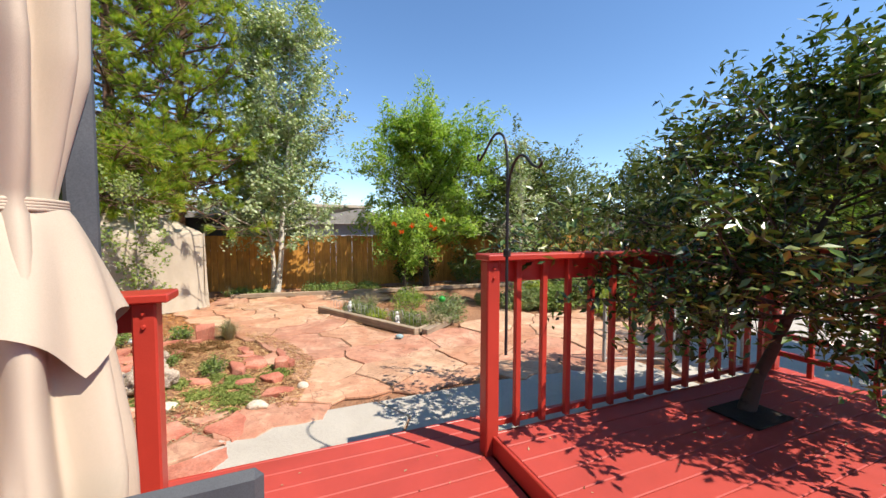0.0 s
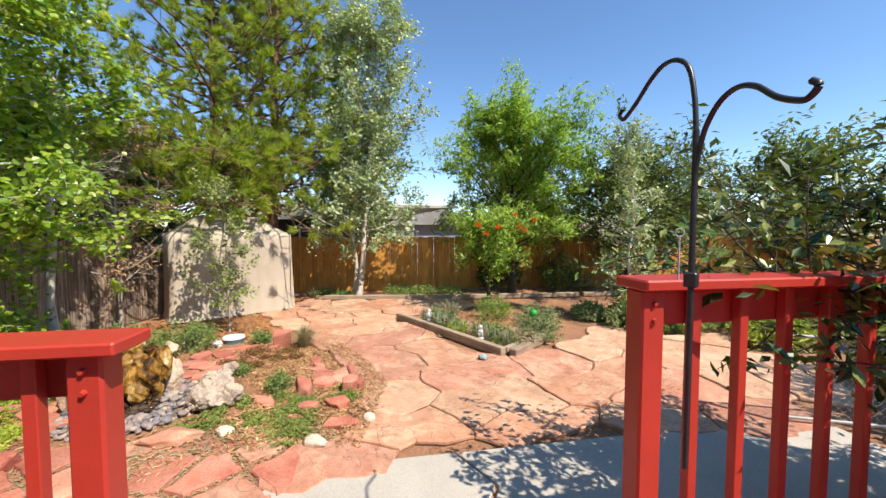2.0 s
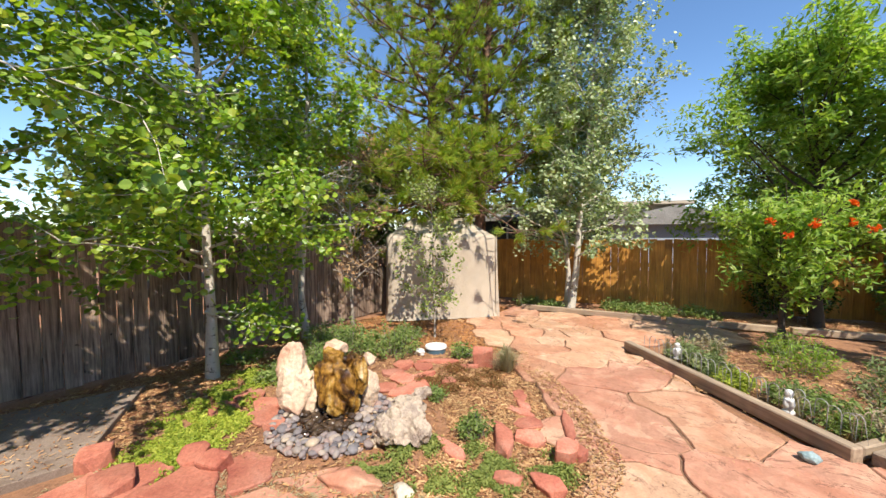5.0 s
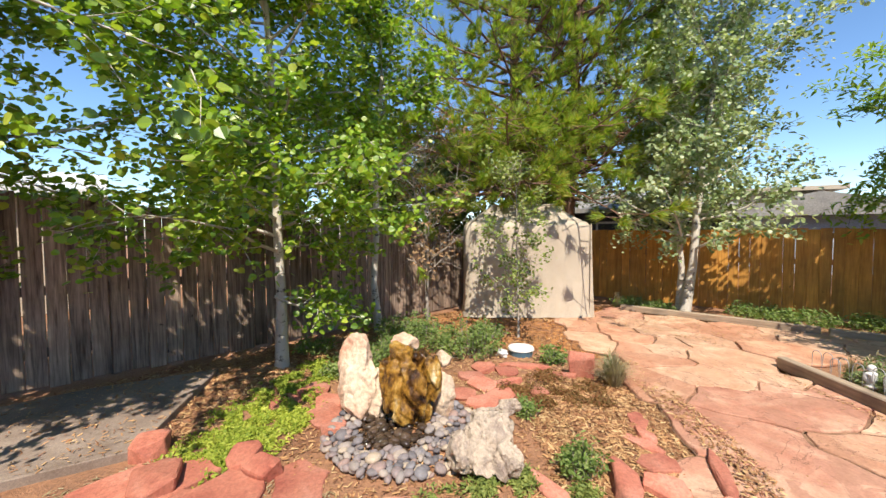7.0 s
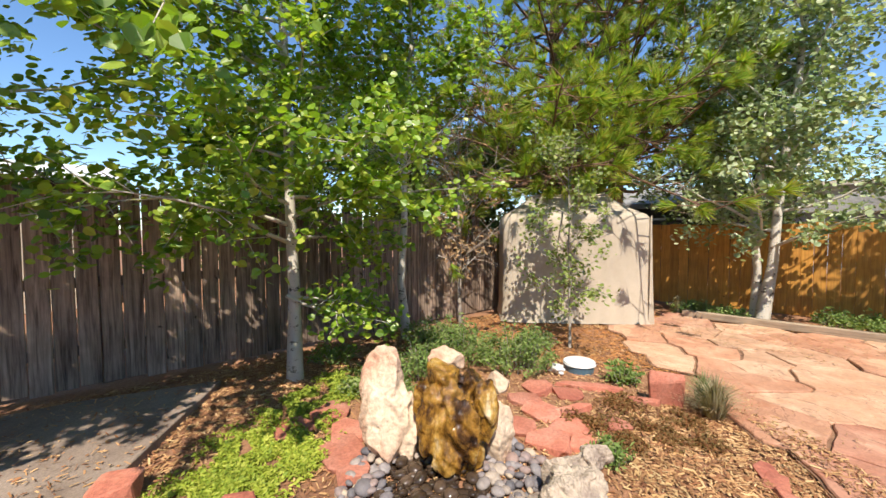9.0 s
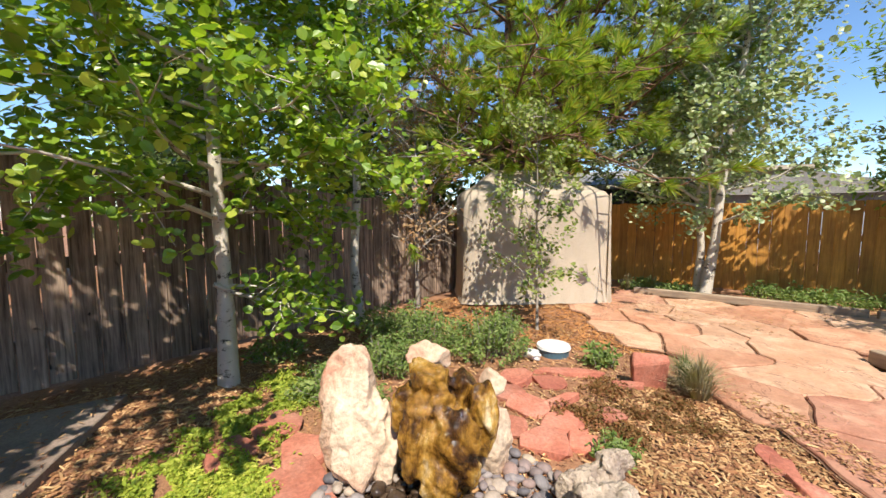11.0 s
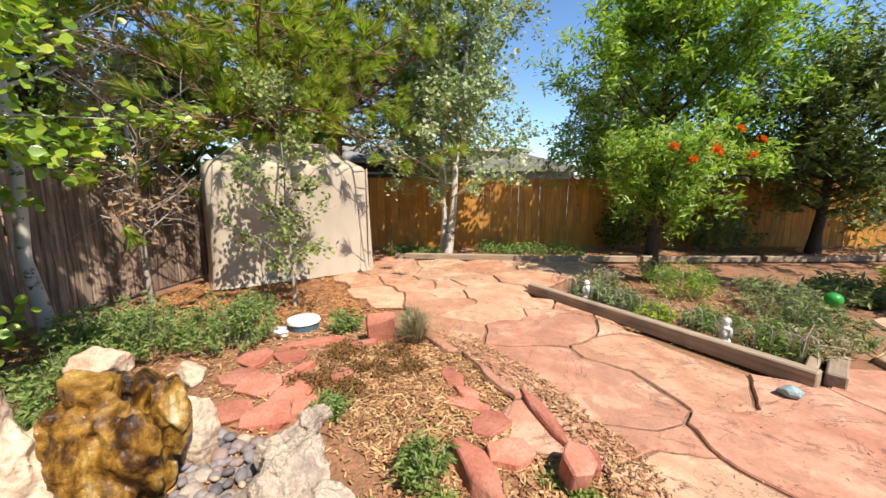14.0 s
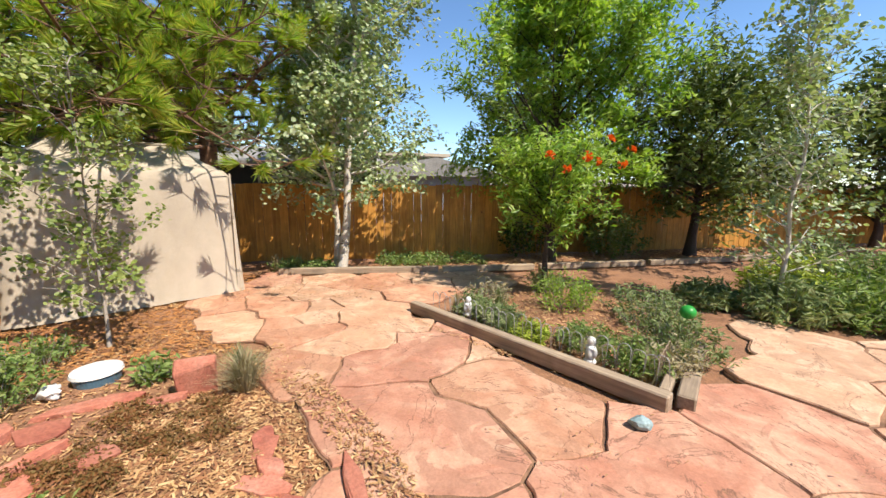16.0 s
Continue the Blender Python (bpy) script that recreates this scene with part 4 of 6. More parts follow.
tree("trumpet_vine", -5.97, 6.22, 0.0, "bushy green trumpet vine with orange flowers on a post", 1.75, 1.05, 0.48, DARK_BARK, L_GREEN, 5600, 0.048, 17, 0.05, 34, "top", long=2.2, twigs=7, category="vine", droop=0.4)
tree("olive_tree", -5.5, 11.4, 0.0, "spreading grey-green tree with dark leaning limbs by the fence", 3.3, 3.0, 0.24, DARK_BARK, L_OLIVE, 26000, 0.08, 18, 0.11, 44, "oval", twigs=9, limb_up=0.25)
tree("aspen_tree", -3.6, 7.45, 0.0, "thin silvery aspen with sparse top", 3.6, 0.72, 0.12, ASPEN_BARK, L_SILVER, 3000, 0.046, 19, 0.03, 40, "column", round_=True, twigs=6)
tree("deck_bush", 0.12, 3.35, 0.38, "broad dark glossy-leaved bush growing through the deck", 2.15, 1.45, 0.34, DARK_BARK, L_DARK, 25000, 0.048, 29, 0.045, 48, "oval", lean=(0.6, 0.6), long=1.6, twigs=9, category="bush", limb_up=0.1, droop=0.3,
     extra=[((0.12, 0.1, z_), d_, l_) for z_, d_, l_ in ((0.8, (-0.85, -0.55, 0.42), 1.6), (0.8, (-0.85, -0.6, 0.3), 1.6), (0.8, (-0.9, -0.4, 0.16), 1.9), (0.7, (-0.8, -0.7, 0.14), 1.3), (0.7, (-0.6, -0.8, 0.14), 1.0),
                                                         (0.75, (-0.1, -0.9, 0.2), 1.2), (0.7, (0.35, -0.8, 0.25), 1.2), (0.8, (-0.9, -0.2, 0.2), 1.9))])
# thin dark sheet on unbroken boards: paints the stem hole and its shade
hole = part("hole_shade_sheet", box_bm((0.4, 0.32, 0.012), (0, 0, 0), 0.004), HOLE_SHADE, None)
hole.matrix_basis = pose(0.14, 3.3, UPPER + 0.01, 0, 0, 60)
tagged(hole, "thin dark sheet for the hole and deep shade round the bush's stem", "soil")
tree("elm_tree", 2.5, 6.9, 0.0, "leafy elm beyond the deck", 3.7, 1.7, 0.2, DARK_BARK, L_GREEN, 9000, 0.09, 21, 0.09, 36, "oval", twigs=7)
tree("juniper_tree", -12.3, -4.3, 0.0, "dense green tree behind the grey fence", 5.2, 2.4, 0.15, DARK_BARK, L_OLIVE, 9000, 0.11, 22, 0.1, 40, "oval", twigs=7)
tree("elm_tree", -12.6, -1.2, 0.0, "dense dark green tree behind the fence corner", 4.4, 2.2, 0.2, DARK_BARK, L_OLIVE, 9000, 0.11, 23, 0.1, 40, "oval", twigs=7)
tree("elm_tree", -13.5, 7.2, 0.0, "dark green tree behind the orange fence", 5.5, 2.2, 0.2, DARK_BARK, L_OLIVE, 8000, 0.12, 24, 0.1, 36, "oval", twigs=7)
tree("elm_tree", -11.0, 13.0, 0.0, "green tree behind the orange fence", 4.2, 2.4, 0.2, DARK_BARK, L_OLIVE, 8000, 0.12, 25, 0.1, 36, "oval", twigs=7)
tree("elm_tree", -2.6, 16.5, 0.0, "dull green tree near the far fence", 3.6, 3.0, 0.15, DARK_BARK, L_OLIVE, 9000, 0.13, 26, 0.1, 40, "oval", twigs=7)
tree("elm_tree", 3.0, 19.0, 0.0, "dull green tree near the far fence", 3.4, 3.2, 0.15, DARK_BARK, L_OLIVE, 9000, 0.13, 27, 0.1, 40, "oval", twigs=7)
tree("dead_shrub", -8.7, 0.35, 0.0, "half dead shrub with brown leaves between fence and shed", 3.3, 1.2, 0.2, GREY_BARK, L_DRY, 1700, 0.045, 28, 0.035, 34, "oval", twigs=8, bare=0.5, category="bush")
pine("pine_tree", -11.3, 2.17, "tall pine with rusty needles behind the canvas shed", 11.5, 3.6, 0.2, 31, 125, per=44, boughs=13)
pine("pine_tree", -11.2, 3.3, "tall pine behind the canvas shed", 10.5, 2.8, 0.2, 32, 105, per=44)

FOUNTAIN_PALE = rough_mat("pale_pink_streaked_rock", (0.52, 0.24, 0.15), (0.66, 0.5, 0.36), 2.3, 40, 0.8, 0.8, 0.015, third=(0.74, 0.62, 0.48))

# ---- flower bed ----
for k, (x, y, r, h, mt, lab) in enumerate([
        (-4.25, 4.75, 0.3, 0.27, L_HERB, "leafy green herb in the flower bed"), (-4.68, 4.85, 0.26, 0.24, L_HERB, "leafy green herb in the flower bed"),
        (-4.05, 5.3, 0.36, 0.34, L_SAGE, "grey-green sage at the bed's end"), (-4.35, 5.7, 0.42, 0.4, L_SAGE, "grey-green sage at the bed's end"),
        (-5.35, 5.75, 0.38, 0.5, L_GREEN, "bright green bushy perennial beside the vine"),
        (-5.55, 4.75, 0.24, 0.24, L_SAGE, "wiry grey-green perennial in the flower bed"), (-5.95, 4.8, 0.24, 0.26, L_SAGE, "wiry grey-green perennial in the flower bed"),
        (-4.0, 4.9, 0.22, 0.26, L_STRAW, "dry straw-coloured perennial in the flower bed"), (-6.1, 5.2, 0.3, 0.3, L_STRAW, "dry straw-coloured perennial in the flower bed"),
        (-5.1, 4.6, 0.2, 0.2, L_COVER, "yellow-green low plant in the flower bed"), (-4.65, 6.1, 0.45, 0.36, L_SAGE, "grey-green sage at the bed's end"),
        (-6.0, 6.3, 0.3, 0.35, L_HERB, "dark green bushy perennial below the vine")]):
    clump("perennial", x, y, 0.03, lab, r, h, 950 if mt is not L_STRAW else 600, 0.026, mt, 100 + k, stems=70, long=2.4)
for k, (x, y, r, h) in enumerate([(-3.55, 7.3, 0.5, 0.5), (-2.95, 7.7, 0.55, 0.55), (-3.6, 8.2, 0.6, 0.6), (-2.6, 8.6, 0.7, 0.85), (-3.3, 9.3, 0.7, 0.9), (-2.0, 9.2, 0.75, 1.0), (-1.7, 7.9, 0.6, 0.5), (-1.0, 8.8, 0.8, 0.9), (-4.3, 7.3, 0.35, 0.3), (-0.4, 7.4, 0.5, 0.5)]):
    clump("shrub", x, y, 0.0, "feathery grey-green shrub beside the flagstones", r, h, 2600, 0.04, (L_SAGE, L_HERB, L_COVER, L_HERB)[k % 4], 130 + k, category="shrub", long=2.6, stems=110)
for k, (x, y, r) in enumerate([(-9.5, 4.55, 0.3), (-9.05, 5.9, 0.4), (-8.6, 6.5, 0.4), (-8.85, 6.2, 0.35), (-8.2, 7.1, 0.4), (-9.9, 4.2, 0.25)]):
    clump("groundcover", x, y, 0.0, "dark green low plants before the orange fence", r, 0.2, 900, 0.035, L_HERB, 150 + k, stems=50)
clump("shrub", -7.75, 8.6, 0.0, "dark rose bush before the orange fence", 0.7, 1.3, 2600, 0.05, L_DARK, 160, category="shrub", stems=60)
clump("shrub", -6.6, 9.9, 0.0, "dark shrub before the orange fence", 0.7, 1.2, 2600, 0.05, L_OLIVE, 161, category="shrub", stems=60)

# trumpet flowers
rs = np.random.RandomState(8)
for k, (x, y, z) in enumerate([(-5.5, 5.45, 1.8), (-5.3, 5.45, 1.66), (-5.1, 6.0, 1.98), (-5.0, 6.15, 1.72), (-5.5, 6.6, 1.8), (-5.15, 5.6, 1.78), (-5.05, 6.5, 1.9)]):
    fl = thing("flower_cluster", x, y, z, "orange trumpet vine flower cluster", "flower", "trumpet flowers")
    s_ = Soup()
    for j in range(9):
        d = unit(rs, 1)[0] + np.array([0.6, -0.2, 0.2])
        d /= np.linalg.norm(d)
        s_.tube([d * 0.005, d * 0.035, d * 0.05, d * 0.056], [0.004, 0.007, 0.015, 0.019], 7)
    part("petals", s_.mesh("petals", L_FLOWER), L_FLOWER, fl)

# wire border: arches along the bed
wire = thing("wire_border", 0, 0, 0, "low dull wire border of small arches along the bed", "border fence")
for i in range(26):
    u = i / 25
    x, y = -6.2 + 2.25 * u, 4.42 + 0.06 * u
    a = np.linspace(0, math.pi, 9)
    s_ = Soup()
    hgt = 0.26 + 0.02 * math.sin(i * 2.3)
    s_.tube([(-0.045, 0, 0)] + [(-0.045 * math.cos(t), 0, hgt - 0.045 + 0.045 * math.sin(t)) for t in a] + [(0.045, 0, 0)], [0.0035] * 11, 5)
    ob = part("arch", s_.mesh("arch", GALV), TIMBER, wire)
    ob.matrix_basis = pose(x, y, 0.06, math.sin(i * 3.1) * 7, math.sin(i * 1.7) * 5, 2)
for i in range(4):
    s_ = Soup()
    a = np.linspace(0, math.pi, 9)
    s_.tube([(0, -0.04, 0)] + [(0, -0.04 * math.cos(t), 0.22 + 0.04 * math.sin(t)) for t in a] + [(0, 0.04, 0)], [0.0035] * 11, 5)
    ob = part("arch", s_.mesh("arch", TIMBER), TIMBER, wire)
    ob.matrix_basis = pose(-4.0 - 0.012 * i, 4.5 + i * 0.1, 0.06, 0, 3, 0)


def figure(name, x, y, z, h, label, rz):
    """A small plain garden figure: body, arms' bulk and head in one mesh."""
    bm = bmesh.new()
    for (cx, cy, cz, r, sx, sy, sz) in ((0, 0, 0.12, 0.5, 0.5, 0.45, 0.24), (0, 0, 0.38, 0.5, 0.42, 0.36, 0.5), (0.02, 0, 0.62, 0.5, 0.5, 0.34, 0.24), (0.03, 0, 0.86, 0.5, 0.32, 0.3, 0.32), (0.18, 0.1, 0.5, 0.5, 0.16, 0.16, 0.4), (0.18, -0.1, 0.5, 0.5, 0.16, 0.16, 0.4)):
        r_ = bmesh.ops.create_icosphere(bm, subdivisions=2, radius=r)
        bmesh.ops.transform(bm, verts=r_["verts"], matrix=Matrix.Translation((cx, cy, cz)) @ Matrix.Diagonal((sx, sy, sz, 1)))
    me = bpy.data.meshes.new(name)
    bm.to_mesh(me)
    bm.free()
    me.materials.append(WHITE_PAINT)
    me.shade_smooth()
    ob = new(name, me)
    fused(ob, 0.035)
    ob.matrix_basis = pose(x, y, z, 0, 0, rz) @ Matrix.Diagonal((h, h, h, 1))
    return tagged(ob, label, "garden statue")


figure("garden_statue", -4.48, 4.5, 0.07, 0.23, "small weathered white garden statue in the flower bed", -50)
figure("garden_statue", -5.9, 4.62, 0.07, 0.22, "small weathered white garden statue in the flower bed", -70)
rock("stone", -3.93, 3.98, 0.04, "pale blue painted stone on the flagstones", (0.075, 0.055, 0.04), PALE_BLUE, 41, 20, rough=0.1, cuts=3, sub=2, category="stone")
rock("ball", -4.0, 5.13, 0.42, "bright green plastic ball in the bushes", (0.06, 0.06, 0.055), leaf_mat("green_plastic", [(0.03, 0.32, 0.05), (0.03, 0.32, 0.05)], 0.4, 0.1), 42, rough=0.02, cuts=0, sub=3, category="ball")

def angular(name, x, y, z, label, size, mat, seed, rz=0, rx=0, group=""):
    """A split stone with flat faces and sharp worn edges."""
    rs = np.random.RandomState(seed)
    bm = bmesh.new()
    n = 5
    a0 = rs.uniform(0, 6.28)
    for lv, k in ((0.0, 0.92), (1.0, 1.0)):
        for i in range(n + 1):
            a = a0 + 2 * math.pi * (i + 0.35 * rs.uniform(-1, 1)) / (n + 1)
            q = 1 / max(abs(math.cos(a)), abs(math.sin(a))) ** 0.7 * rs.uniform(0.75, 1.0)
            bm.verts.new((math.cos(a) * q * size[0] * k, math.sin(a) * q * size[1] * k, (lv + (0.22 * rs.uniform(-1, 1) if lv else 0)) * size[2] * 2))
    h_ = bmesh.ops.convex_hull(bm, input=bm.verts)
    bmesh.ops.delete(bm, geom=[v for v in bm.verts if not v.link_faces], context="VERTS")
    bmesh.ops.bevel(bm, geom=[e for e in bm.edges], offset=min(size) * 0.13, segments=1, affect="EDGES")
    bmesh.ops.triangulate(bm, faces=bm.faces)
    bmesh.ops.subdivide_edges(bm, edges=[e for e in bm.edges if e.calc_length() > 0.04], cuts=1, use_grid_fill=True)
    for v in bm.verts:
        v.co += Vector(v.co).normalized() * noise.noise(v.co * 14 + Vector((seed, 0, 0))) * 0.006
    me = bpy.data.meshes.new(name)
    bm.to_mesh(me)
    bm.free()
    me.materials.append(mat)
    ob = new(name, me)
    ob.matrix_basis = pose(x, y, z, rx, 0, rz)
    return tagged(ob, label, "rock", group)


# ---- rock garden ----
def crag(name, x, y, z, label, lumps, mat, seed, group=""):
    """One craggy rock: faceted lumps grown together."""
    rs = np.random.RandomState(seed)
    all_v, all_f, n0 = [], [], 0
    for (cx, cy, cz, sx, sy, sz) in lumps:
        bm = bmesh.new()
        bmesh.ops.create_icosphere(bm, subdivisions=5, radius=1)
        planes = [(unit(rs, 1)[0], rs.uniform(0.58, 0.84)) for _ in range(16)]
        sv = Vector(rs.uniform(-40, 40, 3))
        for v in bm.verts:
            p = np.array(v.co)
            for nrm, dd in planes:
                q_ = p @ nrm - dd
                if q_ > 0:
                    p = p - nrm * q_
            p = Vector(p)
            k = 1 + 0.07 * noise.fractal(p * 3.0 + sv, 1.0, 2.0, 5) - 0.1 * max(0.0, 0.12 - abs(noise.noise(p * 2.4 + sv))) * 6
            q = Vector((p.x * k * sx, p.y * k * sy, p.z * k * sz))
            at = q + Vector((cx, cy, cz))
            at = at + Vector((noise.noise(at * 9), noise.noise(at * 9 + sv), 0)) * 0.03
            dist, cells = noise.voronoi(Vector((at.x, at.y, at.z * 0.7)) * 8.5 + sv)
            calm = 0.3 if mat is FOUNTAIN_PALE else 1.0
            step = calm * (0.02 * noise.noise(cells[0] * 3.7) - 0.026 * max(0.0, 1 - (dist[1] - dist[0]) / 0.12))
            v.co = q + q.normalized() * step + Vector((cx, cy, cz))
        bm.verts.ensure_lookup_table()
        all_v += [tuple(v.co) for v in bm.verts]
        all_f += [tuple(v.index + n0 for v in f.verts) for f in bm.faces]
        n0 += len(bm.verts)
        bm.free()
    ob = new(name, flat_mesh(name, all_v, all_f, mat, True))
    fused(ob, 0.011 if mat is WET else 0.008)
    if mat is WET:
        ob.data.shade_flat()
    ob.matrix_basis = pose(x, y, z)
    return tagged(ob, label, "rock", group)


crag("fountain_stone", -5.28, 0.17, 0.0, "pale pinkish upright stone beside the bubbling rock", [(0, 0, 0.28, 0.18, 0.19, 0.36), (0.0, -0.03, 0.45, 0.15, 0.15, 0.25), (0.06, 0.02, 0.24, 0.16, 0.18, 0.28), (0.04, 0.12, 0.2, 0.13, 0.14, 0.26)], FOUNTAIN_PALE, 51, "fountain stones")
crag("fountain_stone", -5.15, 0.58, 0.0, "wet golden-brown bubbling fountain rock with mossy facets", [(0.03, 0.0, 0.36, 0.13, 0.15, 0.26), (0.02, 0.0, 0.2, 0.15, 0.17, 0.24), (-0.02, -0.06, 0.56, 0.12, 0.12, 0.15), (0.09, -0.11, 0.33, 0.1, 0.1, 0.25), (0.12, 0.04, 0.36, 0.09, 0.12, 0.24), (0.0, 0.15, 0.4, 0.12, 0.1, 0.2),
                                                                  (-0.05, 0.08, 0.5, 0.1, 0.1, 0.13), (-0.02, -0.17, 0.42, 0.09, 0.07, 0.16), (0.14, -0.03, 0.2, 0.07, 0.1, 0.16)], WET, 57, "fountain stones")
crag("fountain_stone", -5.38, 0.55, 0.0, "white limestone tip behind the wet rock", [(0, 0, 0.3, 0.12, 0.15, 0.3), (0.02, -0.02, 0.6, 0.1, 0.14, 0.09)], FOUNTAIN_PALE, 55, "fountain stones")
crag("fountain_stone", -5.27, 0.83, 0.0, "white limestone tip behind the wet rock", [(0, 0, 0.2, 0.1, 0.1, 0.25), (0.0, 0, 0.5, 0.08, 0.08, 0.08)], FOUNTAIN_PALE, 56, "fountain stones")
crag("limestone_boulder", -4.68, 1.1, 0.0, "pitted grey and cream limestone boulder", [(0, 0, 0.14, 0.27, 0.23, 0.18), (0.1, -0.12, 0.19, 0.14, 0.13, 0.12), (-0.1, 0.05, 0.27, 0.14, 0.14, 0.11), (0.12, 0.13, 0.16, 0.14, 0.12, 0.13)], STONE_GREY, 61)
crag("limestone_boulder", -4.97, 1.22, 0.0, "pitted grey and cream limestone boulder", [(0, 0, 0.12, 0.18, 0.17, 0.15), (-0.04, 0.06, 0.25, 0.1, 0.11, 0.09), (0.03, -0.1, 0.2, 0.1, 0.09, 0.1)], STONE_GREY, 62)

# pebbles round the fountain
shapes = [rock_mesh("pebble", (s, s * 0.78, s * 0.5), mt, 70 + i, rough=0.06, cuts=0, sub=2, freq=1.0) for i, (s, mt) in enumerate([(0.042, PEBBLE), (0.034, PEBBLE), (0.028, PEBBLE), (0.036, PEBBLE), (0.04, PEBBLE_WET), (0.032, PEBBLE_WET)])]
for me in shapes:
    me.shade_smooth()
rs_ = random.Random(3)
bedp = thing("pebble_bed", -4.98, 0.58, 0.0, "bed of smooth grey river pebbles, wet under the fountain", "pebbles")
n_ = 0
laid = []
for layer in range(2):
    tries = 0
    while tries < 2600 and n_ < 600:
        tries += 1
        a, q = rs_.uniform(0, 6.28), math.sqrt(rs_.uniform(0, 1))
        x, y = 0.5 * q * math.cos(a), 0.58 * q * math.sin(a)
        if any(l == layer and (x - px) ** 2 + (y - py) ** 2 < (0.036 + 0.02 * ((px * 91.7) % 1)) ** 2 for l, px, py in laid[-600:]):
            continue
        laid.append((layer, x, y))
        wet = math.hypot(x + 0.02, y + 0.1) < 0.26 + rs_.uniform(-0.04, 0.04)
        me = shapes[rs_.randrange(4, 6) if wet else rs_.randrange(0, 4)]
        ob = part("pebble", me, None, bedp)
        k = rs_.uniform(0.65, 1.35)
        ob.matrix_basis = pose(x, y, 0.045 + layer * 0.024 + rs_.uniform(-0.01, 0.01), rs_.uniform(-25, 25), rs_.uniform(-25, 25), rs_.uniform(0, 360)) @ Matrix.Diagonal((k, k * rs_.uniform(0.8, 1.2), k, 1))
        n_ += 1


def flat_stone(name, poly, z0, z1, mat, parent, seed, inset=0.0, tilt=1.0):
    """A stone slab from its outline, rough-edged, with a worn rim."""
    rs_ = random.Random(seed)
    n = len(poly)
    cx, cy = sum(p[0] for p in poly) / n, sum(p[1] for p in poly) / n
    side = 1 if sum(poly[i][0] * poly[(i + 1) % n][1] - poly[(i + 1) % n][0] * poly[i][1] for i in range(n)) > 0 else -1

    def shrunk(i, by):
        a, p, b_ = poly[i - 1], poly[i], poly[(i + 1) % n]
        tx_, ty_ = b_[0] - a[0], b_[1] - a[1]
        L = math.hypot(tx_, ty_) + 1e-6
        return p[0] - ty_ / L * by * side, p[1] + tx_ / L * by * side

    bm = bmesh.new()
    top, rim, bot = [], [], []
    tx, ty = rs_.uniform(-0.012, 0.012) * tilt, rs_.uniform(-0.012, 0.012) * tilt
    for i, (x, y) in enumerate(poly):
        zt = z1 + (x - cx) * tx + (y - cy) * ty
        own = inset * (1 + 0.9 * noise.noise(Vector((x * 3.1, y * 3.1, seed))))
        top.append(bm.verts.new((*shrunk(i, own + 0.008), zt)))
        rim.append(bm.verts.new((*shrunk(i, own + 0.001), zt - 0.007 - 0.004 * rs_.random())))
        bot.append(bm.verts.new((*shrunk(i, own), z0)))
    bm.faces.new(top)
    for i in range(n):
        j = (i + 1) % n
        bm.faces.new((top[i], rim[i], rim[j], top[j]))
        bm.faces.new((rim[i], bot[i], bot[j], rim[j]))
    bmesh.ops.recalc_face_normals(bm, faces=bm.faces)
    return part(name, bm, mat, parent)


def clip_cell(i, pts, wts, half=1.3):
    """The ground nearer to this seed than to any other, heavier seeds reaching further."""
    px, py = pts[i]
    poly = [(px - half, py - half), (px + half, py - half), (px + half, py + half), (px - half, py + half)]
    for j, (qx, qy) in enumerate(pts):
        if j == i or abs(qx - px) > 2.6 or abs(qy - py) > 2.6:
            continue
        nx_, ny_ = qx - px, qy - py
        dd = nx_ * nx_ + ny_ * ny_
        k_ = 0.5 * (1 + (wts[i] - wts[j]) / dd)
        mx, my = px + nx_ * k_, py + ny_ * k_
        outp = []
        for k in range(len(poly)):
            a, b_ = poly[k], poly[(k + 1) % len(poly)]
            da, db = (a[0] - mx) * nx_ + (a[1] - my) * ny_, (b_[0] - mx) * nx_ + (b_[1] - my) * ny_
            if da <= 0:
                outp.append(a)
            if da * db < 0:
                t = da / (da - db)
                outp.append((a[0] + (b_[0] - a[0]) * t, a[1] + (b_[1] - a[1]) * t))
        poly = outp
        if len(poly) < 3:
            return []
    return poly


def joined(cells):
    """The outline round several cells that share edges."""
    edges = []
    for c in cells:
        q = [(round(x, 4), round(y, 4)) for x, y in c]
        q = [p for k, p in enumerate(q) if p != q[k - 1]]
        edges += [(q[k], q[(k + 1) % len(q)]) for k in range(len(q))]

    def near(p, r):
        return abs(p[0] - r[0]) < 0.0012 and abs(p[1] - r[1]) < 0.0012

    edges = [e for e in edges if not any(near(e[0], f[1]) and near(e[1], f[0]) for f in edges)]
    if not edges:
        return []
    loop, rest = [edges[0][0], edges[0][1]], edges[1:]
    while rest:
        nxt = [e for e in rest if near(e[0], loop[-1])]
        if not nxt:
            break
        rest.remove(nxt[0])
        if near(nxt[0][1], loop[0]):
            break
        loop.append(nxt[0][1])
    return loop


def stone_seeds(stones):
    """Each stone (x, y, length, width, turn, shade) as a row of seeds along its length."""
    rows = []
    for k, (x, y, ln, wd, turn_, shade) in enumerate(stones):
        n = max(1, min(3, round(ln / wd * 1.25 - 0.25)))
        c_, s__ = math.cos(radians(turn_)), math.sin(radians(turn_))
        for i in range(n):
            o = (i - (n - 1) / 2) * ln / n
            rows.append((x + c_ * o, y + s__ * o, shade, k, 0.55 * ((wd / 2) ** 2 + (ln / n / 2) ** 2)))
    return rows


